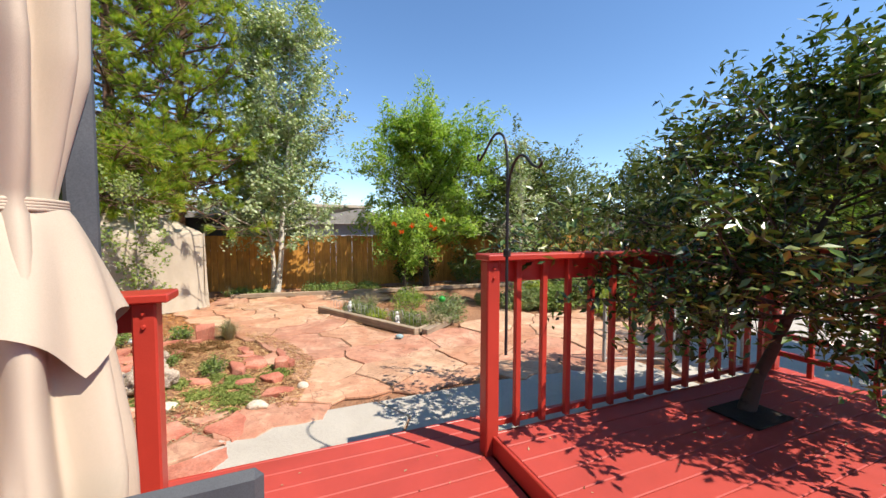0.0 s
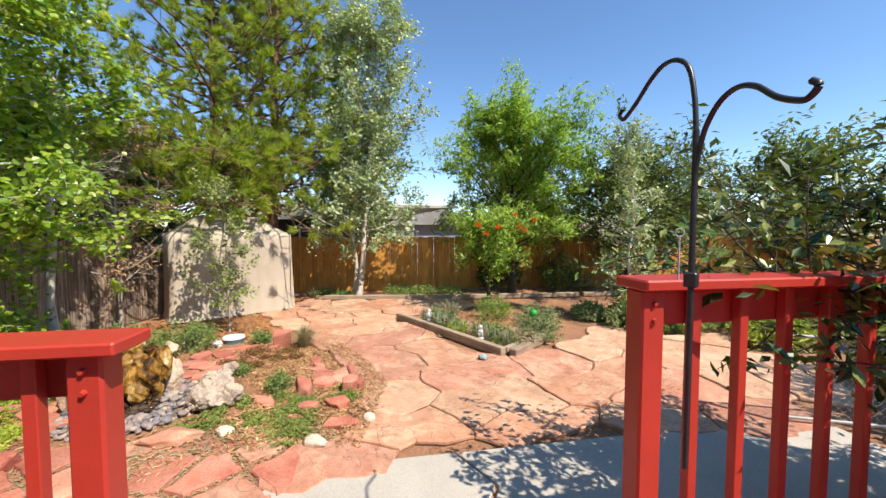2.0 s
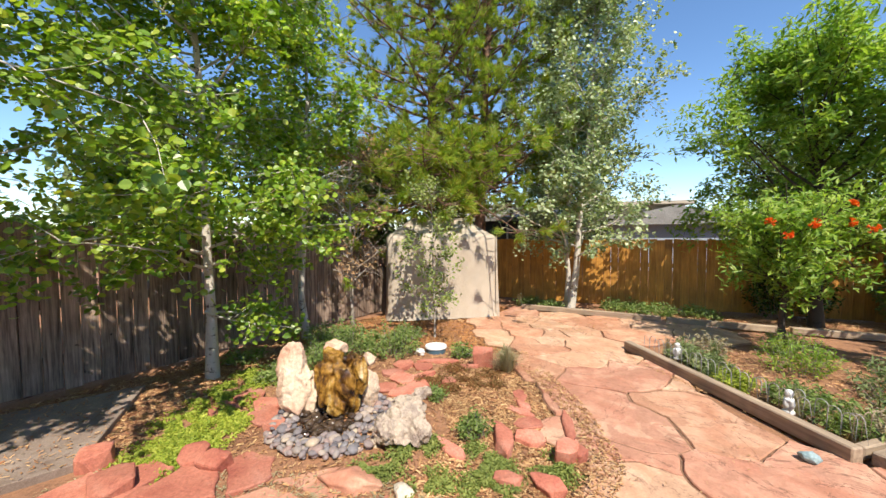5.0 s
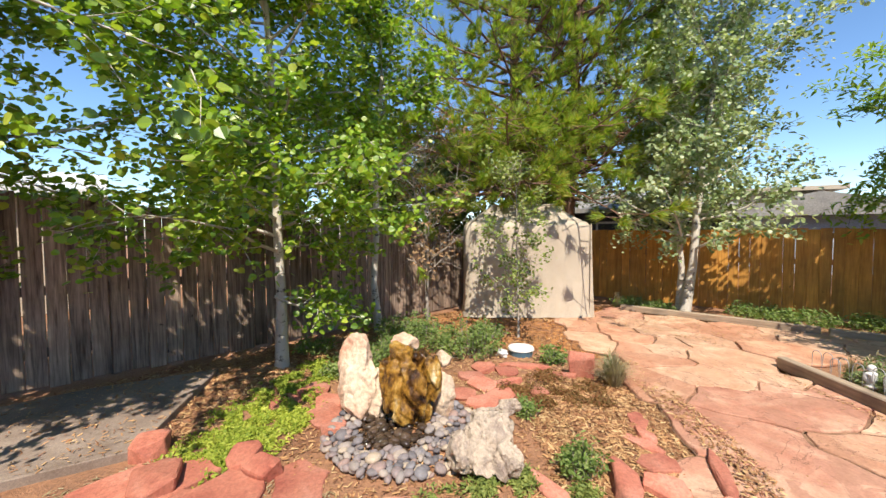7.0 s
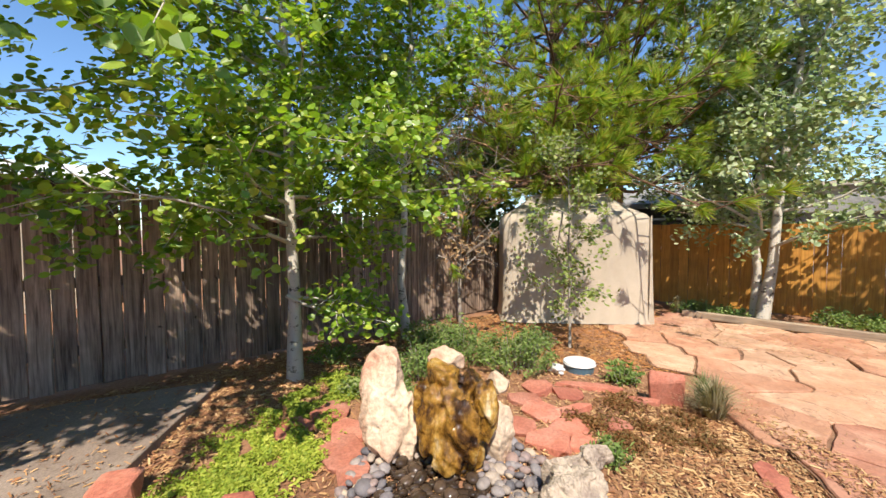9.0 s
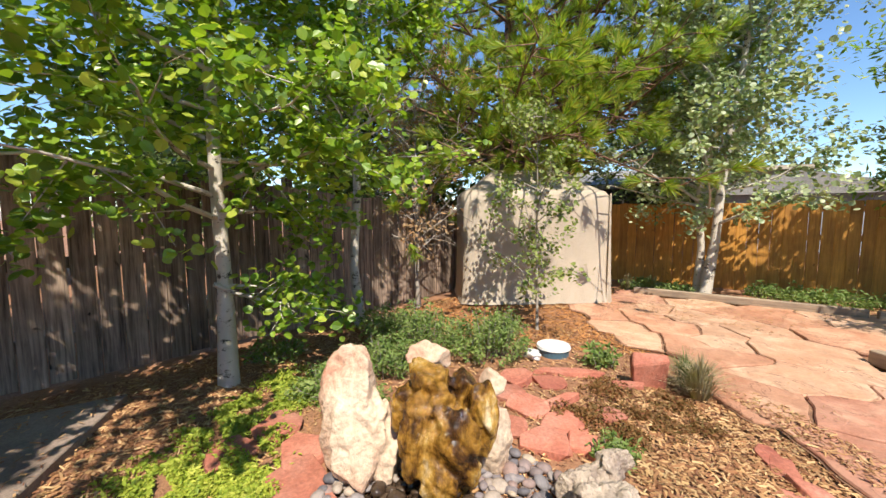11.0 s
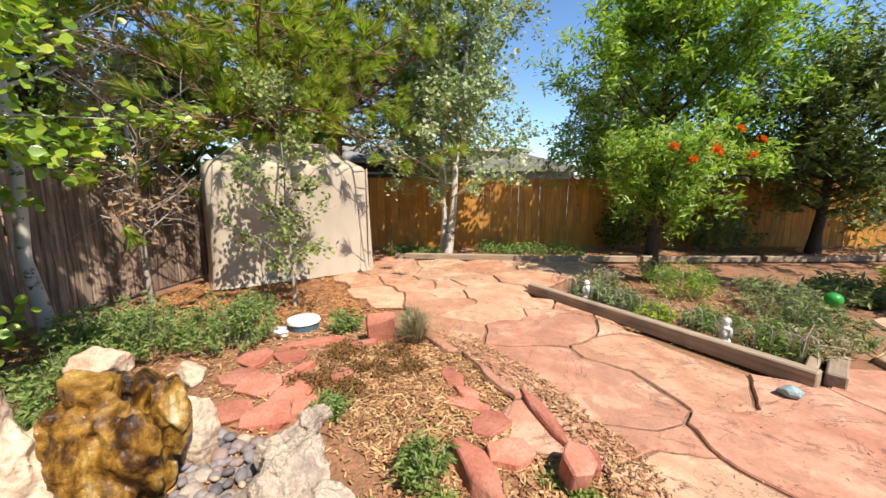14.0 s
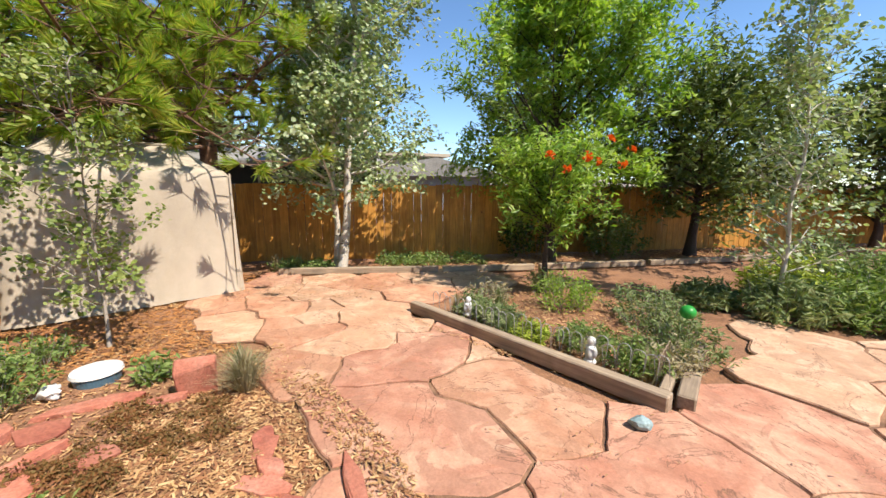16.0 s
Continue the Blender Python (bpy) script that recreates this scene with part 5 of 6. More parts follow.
def ragged(poly, step, amp):
    out_ = []
    for k in range(len(poly)):
        a, b_ = poly[k], poly[(k + 1) % len(poly)]
        L = math.hypot(b_[0] - a[0], b_[1] - a[1])
        n = max(1, int(round(L / step)))
        for i in range(n):
            t = i / n
            x, y = a[0] + (b_[0] - a[0]) * t, a[1] + (b_[1] - a[1]) * t
            dx = noise.noise(Vector((x * 2.3, y * 2.3, 1))) * amp * 1.6 + noise.noise(Vector((x * 8, y * 8, 4))) * amp * 0.5
            dy = noise.noise(Vector((x * 2.3, y * 2.3, 11))) * amp * 1.6 + noise.noise(Vector((x * 8, y * 8, 14))) * amp * 0.5
            out_.append((x + dx, y + dy))
    return out_


def paving(parent, seeds, mats, region, gap, z1, seed, step=0.07, amp=0.035, ring=0.55, tilt=1.0, mortar=None):
    pts = [(s[0], s[1]) for s in seeds]
    wts = [s[4] for s in seeds]
    real = len(pts)
    rs_ = random.Random(seed)
    xs, ys = [p[0] for p in region], [p[1] for p in region]
    x = min(xs) - 1
    while x < max(xs) + 1:
        y = min(ys) - 1
        while y < max(ys) + 1:
            q = (x + rs_.uniform(-0.1, 0.1), y + rs_.uniform(-0.1, 0.1))
            if not inside(q, region) and min(math.hypot(q[0] - a, q[1] - b_) for a, b_ in pts[:real]) > ring * 0.8:
                pts.append(q)
                wts.append(0.05)
            y += ring * 0.6
        x += ring * 0.6
    joint = bmesh.new()
    cells = {}
    for i in range(real):
        cell = clip_cell(i, pts, wts)
        if len(cell) > 2:
            cells.setdefault(seeds[i][3], []).append((i, cell))
    for key, group in cells.items():
        i = group[0][0]
        cell = joined([c for _, c in group])
        if len(cell) > 2:
            edge = ragged(cell, step, amp)
            joint.faces.new([joint.verts.new((x, y, 0.021 + 0.0002 * (i % 5))) for x, y in edge])
            flat_stone("flagstone", edge, -0.06, z1 + rs_.uniform(-0.006, 0.01), mats[seeds[i][2]], parent, seed * 100 + i, gap, tilt)
    bmesh.ops.triangulate(joint, faces=joint.faces)
    part("joint_fill", joint, mortar, parent, kind="stuff") if mortar else joint.free()


# ---- plants of the rock garden ----
for k, (x, y, r, h, n, lab) in enumerate([(-7.02, 0.47, 0.42, 0.42, 2600, "bushy green catmint beyond the fountain"), (-6.81, 1.06, 0.4, 0.4, 2600, "bushy green catmint beyond the fountain"), (-6.5, 0.1, 0.38, 0.28, 2000, "bushy green catmint beyond the fountain"),
                                         (-7.5, 0.1, 0.4, 0.3, 1800, "bushy green herb near the fence"), (-6.2, -0.2, 0.3, 0.15, 1300, "low green herb beside the fountain"), (-5.95, 0.0, 0.22, 0.15, 900, "low green herb beside the fountain"),
                                         (-7.5, 1.3, 0.3, 0.2, 900, "small green herb before the shed"), (-6.9, -0.9, 0.3, 0.12, 700, "small green weeds near the fence")]):
    clump("herb", x, y, 0.03, lab, r, h, n, 0.026, L_HERB, 200 + k, stems=90)
clump("sage", -4.6, 1.68, 0.05, "bluish green sage bush in wood chips", 0.13, 0.2, 700, 0.024, L_HERB, 220, stems=40)
clump("sage", -5.3, 1.47, 0.05, "small dark green sage in wood chips", 0.11, 0.14, 500, 0.022, L_HERB, 221, stems=30)
clump("perennial", -6.55, 1.98, 0.03, "small upright green perennial behind red stones", 0.14, 0.2, 260, 0.04, L_HERB, 222, stems=20)
def tuft(name, x, y, label, r, h, n, mat, seed):
    """Thin bent blades from one root."""
    rs = np.random.RandomState(seed)
    a, q = rs.uniform(0, 6.28, n), rs.uniform(0, 1, n) ** 0.7
    d = np.stack([np.cos(a) * q, np.sin(a) * q, 0 * a], 1)
    hh = (h * (1.05 - 0.6 * q * q) * rs.uniform(0.6, 1.05, n))[:, None]
    root, up = d * 0.05, np.array([0, 0, 1.0])
    mid, tip = d * r * 0.4 + up * hh * 0.7, d * r * rs.uniform(0.8, 1.2, n)[:, None] + up * hh
    w = np.stack([-np.sin(a), np.cos(a), 0 * a], 1) * 0.0022
    v = np.stack([root - w, root + w, mid + w, mid - w, tip], 1).reshape(-1, 3)
    b_ = (np.arange(n) * 5)[:, None]
    f = np.concatenate([b_ + np.array([[0, 1, 2]]), b_ + np.array([[0, 2, 3]]), b_ + np.array([[3, 2, 4]])])
    ob = new(name, flat_mesh(name, v, f, mat))
    ob.matrix_basis = pose(x, y, 0.02)
    return tagged(ob, label, "grass", kind="stuff")


tuft("dry_grass", -6.0, 2.42, "dry pale wispy grass tuft at the paving's edge", 0.3, 0.34, 420, L_STRAW, 223)
tuft("dry_grass", -6.2, 2.45, "dry pale wispy grass tuft at the paving's edge", 0.22, 0.3, 220, L_SAGE, 224)
for k, (x, y) in enumerate([(-3.95, 5.0), (-4.15, 5.55), (-5.75, 4.65), (-6.15, 4.7), (-5.3, 4.55), (-4.1, 4.65), (-5.95, 5.2), (-4.5, 4.6), (-9.6, 4.3), (-9.85, 4.0)]):
    tuft("dry_grass", x, y, "wiry dry grass in the planting bed", 0.2, 0.3, 160, L_STRAW if k % 2 else L_SAGE, 230 + k)


def carpet(name, label, spots, n, leaf, mat, seed, h=0.06):
    """Creeping plants: one patch of small leaves close to the ground."""
    rs = np.random.RandomState(seed)
    spots = np.array(spots)
    w = spots[:, 2] ** 2
    k = rs.choice(len(spots), n, p=w / w.sum())
    a, q = rs.uniform(0, 6.28, n), np.sqrt(rs.uniform(0, 1, n)) * (0.8 + 0.35 * np.sin(rs.uniform(0, 6.28, n)))
    c = np.stack([spots[k, 0] + np.cos(a) * q * spots[k, 2], spots[k, 1] + np.sin(a) * q * spots[k, 2], 0 * a], 1)
    lump = np.array([noise.noise(Vector((x * 7, y * 7, 0.0))) for x, y, _ in c])
    gh = np.array([height(x, y) for x, y, _ in c])
    keep = lump > -0.22
    c[:, 2] = gh + rs.uniform(0.0, 1, n) * (h * (0.55 + 0.9 * np.clip(lump, 0, 1)))+ 0.005
    ob = new(name, leaves(name, c[keep], leaf, mat, rs, 1.5, 0.0, 0.9))
    return tagged(ob, label, "groundcover", kind="stuff")


carpet("groundcover", "bright yellow-green creeping groundcover beside the path", [(-5.28, -0.5, 0.26), (-4.83, -0.76, 0.28), (-5.05, -0.65, 0.25), (-5.6, -0.5, 0.22), (-4.6, -0.6, 0.18), (-5.1, -0.3, 0.14), (-6.1, -0.45, 0.26), (-6.4, -0.6, 0.24), (-6.0, -0.75, 0.2), (-5.2, -0.35, 0.24), (-4.85, -0.5, 0.26), (-5.3, -0.8, 0.28), (-5.75, -0.75, 0.25)], 22000, 0.022, L_COVER, 301)
carpet("groundcover", "low green creeping groundcover among red stones", [(-4.27, 0.95, 0.17), (-4.05, 1.3, 0.2), (-3.75, 1.55, 0.22), (-3.95, 1.6, 0.2), (-4.45, 1.1, 0.12), (-4.25, 1.75, 0.16), (-4.13, 2.15, 0.2), (-3.6, 1.45, 0.12), (-4.4, 1.65, 0.12), (-4.5, 1.28, 0.16), (-4.25, 0.85, 0.16), (-4.1, 1.7, 0.2)], 15000, 0.02, L_MAT, 302)
carpet("groundcover", "rusty red creeping sedum between red slabs", [(-5.75, 1.5, 0.2), (-5.65, 1.85, 0.2), (-5.9, 2.15, 0.16), (-5.5, 1.65, 0.14), (-6.1, 1.8, 0.18), (-5.6, 2.1, 0.16)], 8000, 0.018, L_RUST, 303)

# red stones set in the garden
for k, (x, y, sx, sy, sz, rz, rx) in enumerate([
        (-6.22, 2.17, 0.13, 0.06, 0.14, 75, 8), (-6.4, 1.62, 0.3, 0.06, 0.05, 80, 0), (-6.15, 1.98, 0.12, 0.05, 0.05, 75, 0), (-6.3, 1.2, 0.16, 0.12, 0.06, 20, 10), (-6.05, 1.05, 0.15, 0.12, 0.05, 60, 0),
        (-5.85, 1.15, 0.15, 0.13, 0.05, 30, 0), (-5.65, 1.3, 0.13, 0.16, 0.04, 10, 0), (-5.45, 1.15, 0.15, 0.13, 0.05, 50, 0), (-5.6, 0.98, 0.12, 0.1, 0.05, 10, 0), (-5.9, 1.4, 0.17, 0.05, 0.05, 120, 0),
        (-4.45, 1.46, 0.17, 0.06, 0.06, 30, 14), (-4.48, 1.87, 0.24, 0.07, 0.08, 168, 12), (-4.5, 2.12, 0.13, 0.09, 0.07, 60, 6), (-4.26, 2.28, 0.12, 0.08, 0.12, 120, 8), (-4.28, 2.4, 0.08, 0.07, 0.08, 20, 0),
        (-3.98, 2.05, 0.13, 0.07, 0.08, 20, 20), (-3.62, 1.9, 0.17, 0.06, 0.07, 60, 20), (-4.05, 1.78, 0.1, 0.07, 0.06, 70, 0), (-5.5, -0.58, 0.17, 0.13, 0.045, 30, 0), (-5.75, -0.4, 0.2, 0.15, 0.05, 10, 4),
        (-6.2, 1.42, 0.14, 0.1, 0.05, 70, 4), (-5.72, 1.62, 0.12, 0.07, 0.05, 100, 0), (-5.42, 1.36, 0.12, 0.09, 0.06, 20, 5), (-5.47, -0.15, 0.2, 0.14, 0.05, 20, 0), (-5.2, -0.1, 0.2, 0.14, 0.06, 40, 3), (-5.05, 0.02, 0.12, 0.1, 0.06, 10, 0), (-4.68, -0.42, 0.13, 0.12, 0.08, 40, 8), (-4.55, -0.22, 0.13, 0.07, 0.1, 70, 20), (-4.42, -0.8, 0.16, 0.14, 0.1, 30, 6),
        (-4.2, -0.55, 0.18, 0.15, 0.06, 10, 0), (-4.75, -1.15, 0.14, 0.12, 0.1, 30, 0), (-5.0, 2.22, 0.16, 0.07, 0.04, 30, 0), (-5.25, 2.3, 0.14, 0.06, 0.04, 150, 0), (-4.75, 2.2, 0.13, 0.09, 0.05, 100, 0), (-4.64, 2.5, 0.3, 0.045, 0.08, 160, 8), (-5.36, 2.33, 0.12, 0.06, 0.04, 150, 0), (-5.1, 2.28, 0.1, 0.06, 0.05, 20, 0)]):
    angular("red_stone", x, y, height(x, y) - 0.025, "rough red sandstone piece set in the rock garden", (sx * 1.12, sy * 1.12, sz * (0.62 if sz < 0.14 else 0.95)), STONE_RED, 400 + k, rz, rx, "garden stones")
rock("white_stone", -3.42, 1.62, 0.01, "smooth cream boulder at the paving's edge", (0.11, 0.08, 0.05), STONE_WHITE, 450, 30, rough=0.1, cuts=5, sub=3)
rock("white_stone", -3.5, 2.12, 0.01, "small round cream stone at the paving's edge", (0.06, 0.05, 0.045), STONE_WHITE, 451, 30, rough=0.08, cuts=3, sub=3)
rock("white_stone", -4.02, 1.08, 0.02, "small white stone in green groundcover", (0.1, 0.07, 0.045), STONE_WHITE, 452, 30, rough=0.15, cuts=7, sub=3)
rock("pink_stone", -4.17, 0.72, 0.01, "broad pale pink stone before the pebbles", (0.26, 0.13, 0.07), STONE_PINK, 453, 62, rough=0.08, cuts=9, sub=4)

lid = thing("bucket", -6.85, 1.66, 0.0, "low blue bucket with a white lid, half buried", "bucket")
bm = bmesh.new()
bmesh.ops.create_cone(bm, cap_ends=True, segments=32, radius1=0.13, radius2=0.145, depth=0.09)
bmesh.ops.translate(bm, verts=bm.verts, vec=(0, 0, 0.05))
part("body", bm, BLUE_PAINT, lid)
bm = bmesh.new()
bmesh.ops.create_cone(bm, cap_ends=True, segments=32, radius1=0.155, radius2=0.148, depth=0.022)
bmesh.ops.translate(bm, verts=bm.verts, vec=(0, 0, 0.108))
part("lid", bm, WHITE_PAINT, lid)
rock("white_cloth", -6.72, 1.42, 0.03, "crumpled white cloth beside the bucket", (0.1, 0.06, 0.045), WHITE_PAINT, 455, 30, rough=0.5, cuts=6, sub=3, category="cloth")

# ---- neighbours ----
def house(name, label, x, y, rz, w, d, h, rise, wall, roof, gable_window=True):
    e = thing(name, x, y, 0, label, "house", rz=rz)
    part("wall", box_bm((w, d, h), (0, 0, h / 2), 0.01), wall, e)
    bm = bmesh.new()
    o, hw_, hd = 0.35, w / 2 + 0.35, d / 2 + 0.35
    v = [bm.verts.new(p) for p in ((-hw_, -hd, h), (hw_, -hd, h), (hw_, hd, h), (-hw_, hd, h), (-hw_, 0, h + rise), (hw_, 0, h + rise), (-hw_, -hd, h + 0.14), (hw_, -hd, h + 0.14), (hw_, hd, h + 0.14), (-hw_, hd, h + 0.14))]
    for f in ((0, 1, 7, 6), (2, 3, 9, 8), (6, 7, 5, 4), (8, 9, 4, 5), (0, 3, 2, 1), (1, 2, 8, 5, 7), (3, 0, 6, 4, 9)):
        bm.faces.new([v[i] for i in f])
    part("roof", bm, roof, e)
    for k in range(max(1, int(w / 3.5))):
        xx = -w / 2 + (k + 0.5) * w / max(1, int(w / 3.5))
        wdw = part("window", box_bm((1.3, 0.08, 1.0), (xx, -d / 2 - 0.01, h * 0.62), 0.01), WHITE_PAINT, e)
        part("pane", box_bm((1.15, 0.03, 0.85), (xx, -d / 2 - 0.06, h * 0.62), 0.004), DARK_WALL, wdw)
    return e


house("house", "neighbour's low house with grey shingled roof", -18.5, 7.6, 64, 6, 6, 2.15, 0.9, DARK_WALL, ROOF_GREY)
house("house", "neighbour's pale blue-grey gabled house", -18.0, 14.0, 154, 5, 5.5, 2.0, 0.8, BLUEGREY, ROOF_GREY)
house("house", "neighbour's flat tan stucco house", -19.0, 12.6, 64, 4.5, 4, 2.9, 0.1, STUCCO, STUCCO)
house("house", "neighbour's house with bright white roof", -9.4, -9.8, -45, 4.6, 5, 2.2, 0.75, STUCCO, WHITE_PAINT)
house("house", "distant cream house with white roof", 8, 42, 20, 10, 8, 3.2, 0.4, STUCCO, WHITE_PAINT)
house("house", "distant cream house with white roof", -12, 44, 20, 12, 8, 3.2, 0.4, STUCCO, WHITE_PAINT)
for k, (x, y, w, h) in enumerate([(-130, 60, 90, 7), (-90, 140, 110, 8), (10, 170, 120, 7), (120, 150, 90, 8), (-150, -60, 90, 8), (-60, -150, 100, 6)]):
    bm = bmesh.new()
    bmesh.ops.create_grid(bm, x_segments=60, y_segments=8, size=0.5)
    for v in bm.verts:
        q = math.cos(v.co.y * math.pi)
        v.co = Vector((v.co.x * w * 1.6, v.co.y * 40, q * h * (0.7 + 0.5 * noise.noise(Vector((v.co.x * 5 + k * 9, v.co.y, 0)))) * math.cos(v.co.x * math.pi) ** 0.4 - 0.1))
    ob = setting("backdrop_hill", bm, MESA, "low dry tan hill in the distance")
    ob.matrix_basis = pose(x, y, 0, 0, 0, math.degrees(math.atan2(y, x)) + 90)
for k, (x, y, h, r) in enumerate([(-19, 4, 6, 3), (-20, -3, 5, 3), (-15, -7, 5.5, 2.6), (-18, 24, 5, 3), (-9, 27, 4.2, 3), (4, 27, 4.4, 3.2), (-16.5, 0.5, 6, 2.6)]):
    tree("far_tree", x, y, 0, "dull green neighbour's tree behind the fence", h * 0.72, r, 0.12, DARK_BARK, L_OLIVE, 5000, 0.2, 500 + k, 0.12, 34, "oval", twigs=6)

NEEDLE_LITTER = leaf_mat("rusty_needle_litter", [(0.4, 0.17, 0.06), (0.5, 0.24, 0.09), (0.3, 0.12, 0.05)], 0.85, 0.0, 0.2)

# ---- wood chips and litter ----
def chips(name, label, region, n, seed, size, mat, lift=0.0, clear=None):
    rs = np.random.RandomState(seed)
    xs, ys = [p[0] for p in region], [p[1] for p in region]
    c = []
    while len(c) < n:
        x, y = rs.uniform(min(xs), max(xs)), rs.uniform(min(ys), max(ys))
        if inside((x, y), region) and (noise.noise(Vector((x * 2.5, y * 2.5, 9))) > -0.35 + 0.5 * rs.uniform(-1, 1) or clear is None):
            c.append((x, y, height(x, y) + 0.006 + lift + rs.uniform(0, 0.014)))
    c = np.array(c)
    n = len(c)
    a = rs.uniform(0, 6.28, n)
    d = np.stack([np.cos(a), np.sin(a), rs.uniform(-0.3, 0.3, n)], 1)
    w = np.stack([-np.sin(a), np.cos(a), rs.uniform(-0.5, 0.5, n)], 1)
    L, W = (size * rs.uniform(0.4, 1.3, n))[:, None], (size * rs.uniform(0.1, 0.3, n))[:, None]
    v = np.stack([c - d * L - w * W * 0.6, c - d * L * 0.8 + w * W, c + d * L + w * W * 0.7, c + d * L * 0.9 - w * W], 1).reshape(-1, 3)
    ob = new(name, flat_mesh(name, v, np.arange(n * 4).reshape(-1, 4), mat))
    return tagged(ob, label, "litter", kind="stuff")


chips("wood_chips", "reddish wood chip mulch between the garden stones", [(-3.5, 1.6), (-4.0, 2.4), (-4.9, 2.6), (-6.4, 2.6), (-6.2, 1.9), (-5.6, 1.6), (-5.3, 1.5), (-4.5, 1.5), (-4.1, 1.0), (-3.6, 1.2)], 9000, 601, 0.026, CHIP)
chips("wood_chips", "reddish litter and chips over the garden soil", GARDEN, 14000, 602, 0.022, CHIP)
chips("wood_chips", "reddish litter along the grey fence", [(-4.7, -1.0), (-5.3, -0.9), (-6.4, -0.6), (-8.9, 0.9), (-8.5, 2.6), (-10.2, 2.2), (-9.0, 0.4), (-5.6, -2.8)], 12000, 603, 0.026, CHIP)
chips("dry_litter", "dry litter over the shaded path", [(-4.0, -2.2), (-4.7, -1.2), (-5.3, -1.38), (-6.15, -1.62), (-5.6, -2.5), (-4.6, -3.5)], 900, 610, 0.02, CHIP, 0.06)
chips("wood_chips", "reddish chips spilling over the paving edge", [(-3.3, 1.7), (-3.75, 2.05), (-4.2, 2.45), (-5, 2.6), (-6.6, 2.62), (-6.6, 2.88), (-5, 2.86), (-4.1, 2.68), (-3.6, 2.25), (-3.15, 1.85)], 2600, 611, 0.02, CHIP, 0.035)
chips("wood_chips", "reddish chips spilling off the flower bed", [(-6.2, 4.12), (-5.0, 4.16), (-5.0, 4.24), (-6.3, 4.2)], 260, 612, 0.016, CHIP, 0.04)
chips("wood_chips", "pale dry chips between the red stones", [(-3.1, 1.5), (-3.6, 1.9), (-4.2, 0.9), (-4.7, -1.0), (-3.8, -2.0), (-2.4, -0.6), (-2.4, 0.6)], 9000, 604, 0.02, L_STRAW)
chips("wood_chips", "reddish mulch in the flower bed", BED, 6000, 605, 0.024, CHIP)
chips("dry_litter", "dry leaf litter under the far fence", [(-10.3, 3.3), (-7.9, 6.2), (-3.5, 13.6), (-5.3, 14), (-10.2, 3.4)], 9000, 606, 0.035, CHIP)
chips("dry_litter", "dry leaf litter over the far paving", [(-9.2, 3.0), (-8.3, 2.8), (-7.2, 4.2), (-7.8, 5.8), (-9.3, 3.9)], 700, 607, 0.022, L_DRY, 0.05)
chips("pine_litter", "rusty pine needles on the soil round the shed", [(-8.2, 0.2), (-7.2, 1.0), (-6.8, 2.6), (-7.9, 2.9), (-9.5, 3.9), (-10.3, 3.3), (-10.3, 2.2), (-9.0, 0.4)], 9000, 609, 0.03, NEEDLE_LITTER)
chips("dry_litter", "scattered dry leaves on the flagstones", [(-7.5, 2.8), (-3.5, 2.2), (-2.4, 4.5), (-3.8, 4.2), (-6.4, 4.2), (-7.2, 4.5)], 520, 608, 0.012, L_DRY, 0.045)
q = [deck_xy(0.0, -0.35), deck_xy(-1.5, -0.35), deck_xy(-2.0, 1.6), deck_xy(0.0, 1.6)]
rs = np.random.RandomState(9)
c = np.array([(*deck_xy(-2.4 * rs.uniform(), -0.35 + 2.4 * rs.uniform()), DECK + 0.004) for _ in range(60)] + [(*deck_xy(0.1 + 2.8 * rs.uniform(), 0.1 + 2.8 * rs.uniform()), UPPER + 0.004) for _ in range(70)])
ob = tagged(new("dry_litter", leaves("dry_litter", c, 0.016, L_STRAW, rs, 1.4, 0, 3)), "small dry leaves on the red deck", "litter", kind="stuff")

# ---- flagstones ----
NEAR = [(-4.9, 2.98, 1.2, 0.85, 16, 1), (-4.28, 2.72, 0.9, 0.35, 30, 1), (-4.6, 3.76, 1.1, 0.78, 168, 0), (-3.76, 3.64, 1.3, 0.8, 88, 1), (-3.4, 4.66, 1.05, 0.85, 140, 1),
        (-3.28, 5.46, 1.0, 0.72, 120, 2), (-3.42, 6.38, 1.25, 0.85, 120, 2), (-2.65, 4.3, 1.3, 0.62, 71, 0), (-2.72, 5.32, 1.2, 0.5, 96, 0), (-3.78, 2.62, 0.9, 0.66, 150, 2),
        (-3.02, 3.3, 1.3, 0.75, 65, 2), (-2.55, 3.3, 0.9, 0.4, 70, 0), (-3.2, 2.35, 0.95, 0.55, 68, 0), (-2.1, 4.9, 1.2, 0.6, 70, 1), (-2.35, 6.3, 1.2, 0.8, 100, 2)]
FAR = [(-5.58, 3.5, 1.3, 0.62, 85, 1), (-6.22, 3.62, 1.25, 0.52, 77, 2), (-6.88, 3.1, 0.85, 0.5, 20, 0), (-6.72, 4.02, 0.9, 0.65, 33, 2), (-7.45, 2.72, 0.9, 0.45, 6, 2), (-7.78, 3.25, 1.0, 0.5, 13, 0),
       (-7.72, 3.98, 1.2, 0.6, 30, 2), (-7.96, 4.65, 1.3, 0.6, 40, 0), (-7.1, 4.85, 0.9, 0.7, 50, 0), (-6.87, 6.0, 1.0, 0.8, 80, 2), (-5.95, 2.9, 0.8, 0.45, 20, 0), (-5.15, 3.98, 0.7, 0.35, 170, 2)]
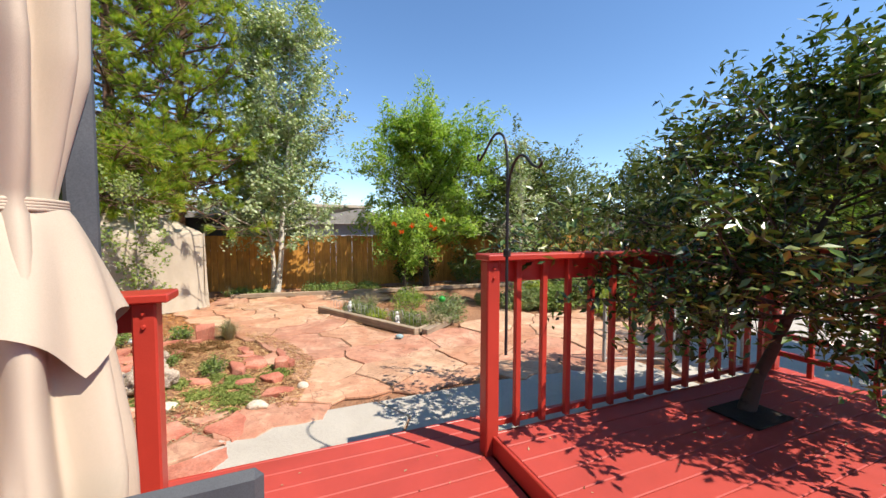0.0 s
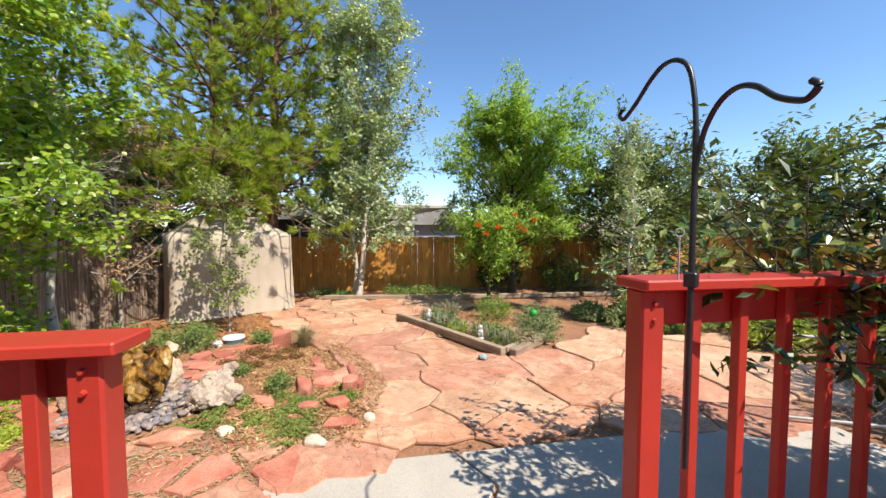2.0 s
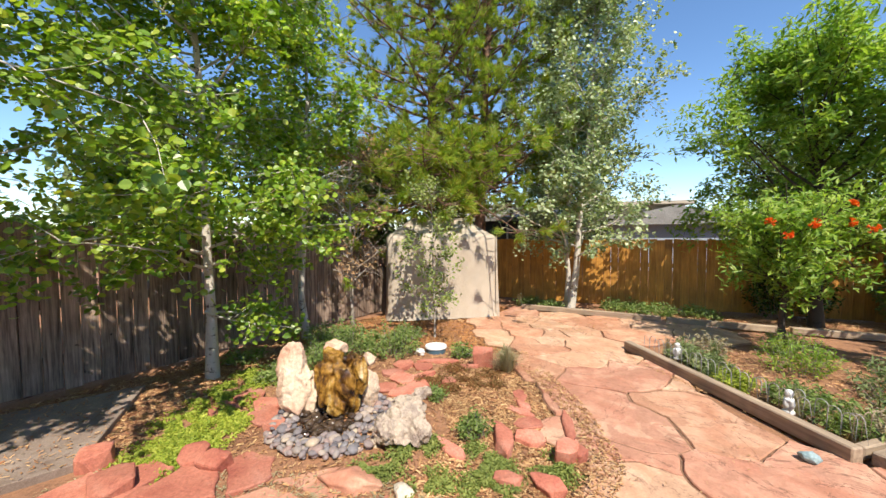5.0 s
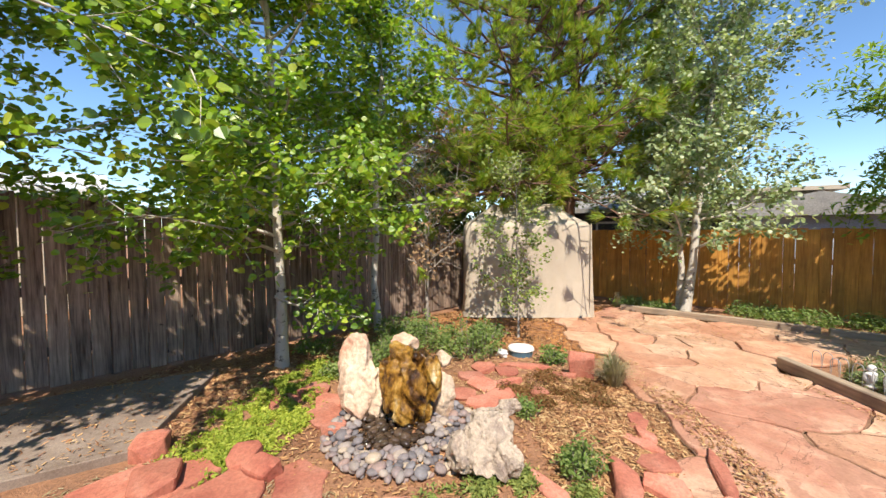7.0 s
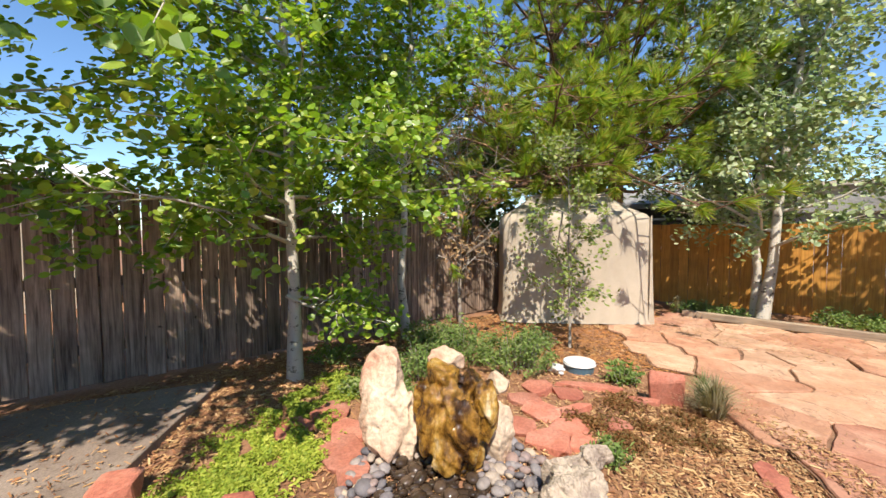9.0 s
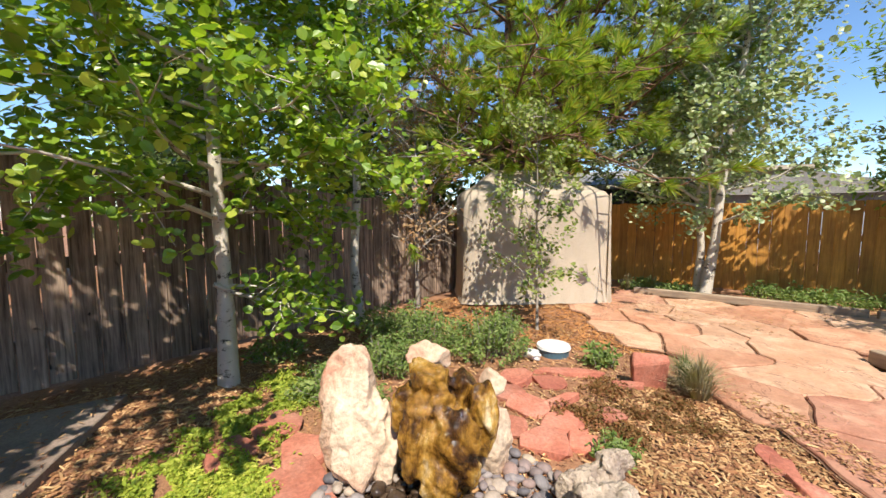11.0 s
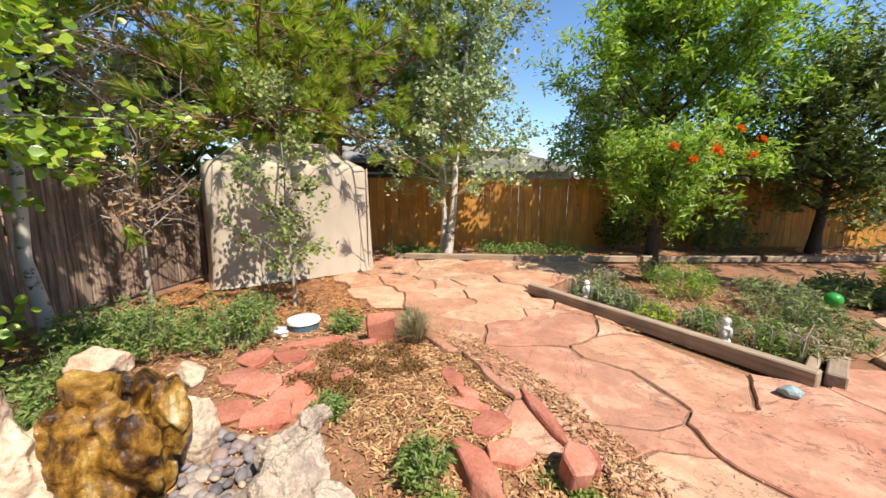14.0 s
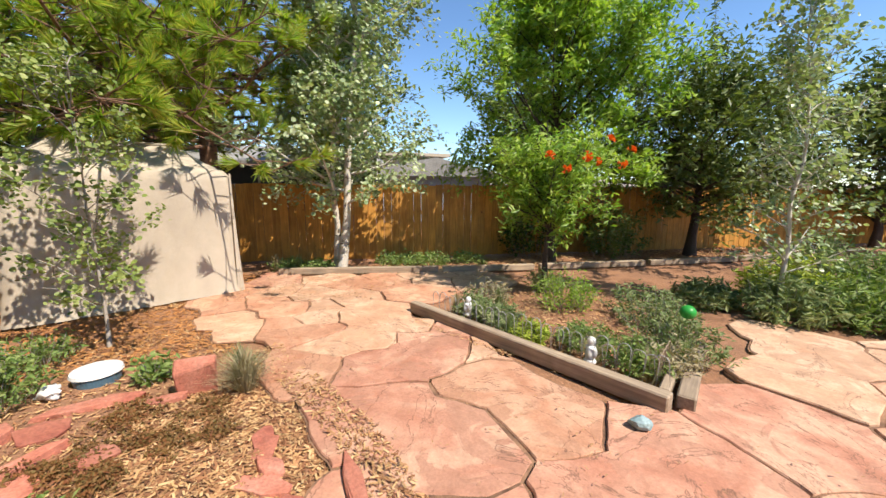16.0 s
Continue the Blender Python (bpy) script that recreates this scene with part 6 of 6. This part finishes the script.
PATIO = [(-2.95, 1.5), (-3.4, 1.75), (-3.85, 2.2), (-4.5, 2.45), (-5.8, 2.55), (-6.6, 2.6), (-7.6, 2.5), (-8.9, 3.0), (-9.3, 3.8), (-7.9, 5.9), (-7.2, 6.8), (-6.6, 6.2), (-6.5, 4.3), (-3.7, 4.32), (-3.68, 5.6), (-3.9, 6.3), (-3.6, 6.9), (-2.2, 7.6), (-1.2, 7.0), (-0.95, 5.3), (-2.05, 3.6), (-2.68, 2.45), (-3.14, 1.55)]
patio = thing("patio", 0, 0, 0, "patio of large irregular buff and pink sandstone flagstones", "patio")
patio["kind"] = "structure"
stones = NEAR + FAR
rs_ = random.Random(21)
for _ in range(3000):
    q = (rs_.uniform(-9.3, -1.0), rs_.uniform(1.6, 7.5))
    gap_ = min(math.hypot(q[0] - t_[0], q[1] - t_[1]) - 0.5 * t_[3] for t_ in stones)
    if inside(q, PATIO) and not (q[0] < -4.3 and q[1] < 2.72) and (0.3 if q[0] < -5.0 else 0.42) < gap_ and len(stones) < 90:
        stones.append((*q, rs_.uniform(0.5, 0.8), rs_.uniform(0.35, 0.5), rs_.uniform(0, 180), rs_.choice((0, 1, 2, 2))))
MORTAR = rough_mat("sandy_joint_mortar", (0.1, 0.05, 0.03), (0.36, 0.2, 0.115), 6, 70, 0.95, 0.6, 0.008, space="World")
paving(patio, stone_seeds(stones), (STONE_BUFF, STONE_PINK, STONE_PALE), PATIO, 0.011, 0.036, 7, mortar=MORTAR)
stepping = thing("stepping_stones", 0, 0, 0, "red sandstone stepping slabs with pale chips between", "stepping stones")
stepping["kind"] = "structure"
REDPATH = [(-3.05, 1.4), (-3.45, 1.5), (-3.85, 1.2), (-4.1, 0.8), (-4.6, 0.15), (-4.75, -0.2), (-4.5, -0.9), (-4.3, -1.5), (-3.6, -2.0), (-2.4, -0.6), (-2.45, 0.6), (-3.05, 1.05)]
rs_ = random.Random(12)
spots = []
tries = 0
while tries < 4000:
    tries += 1
    q = (rs_.uniform(-4.8, -2.3), rs_.uniform(-2, 1.5))
    if inside(q, REDPATH) and all(math.hypot(q[0] - a, q[1] - b_) > 0.34 for a, b_, *_ in spots):
        spots.append((*q, rs_.choice((0, 0, 0, 1)), len(spots), 0.0))
paving(stepping, spots, (STONE_RED, STONE_PINK), REDPATH, 0.03, 0.05, 9, 0.07, 0.045, 0.45, 2.5)
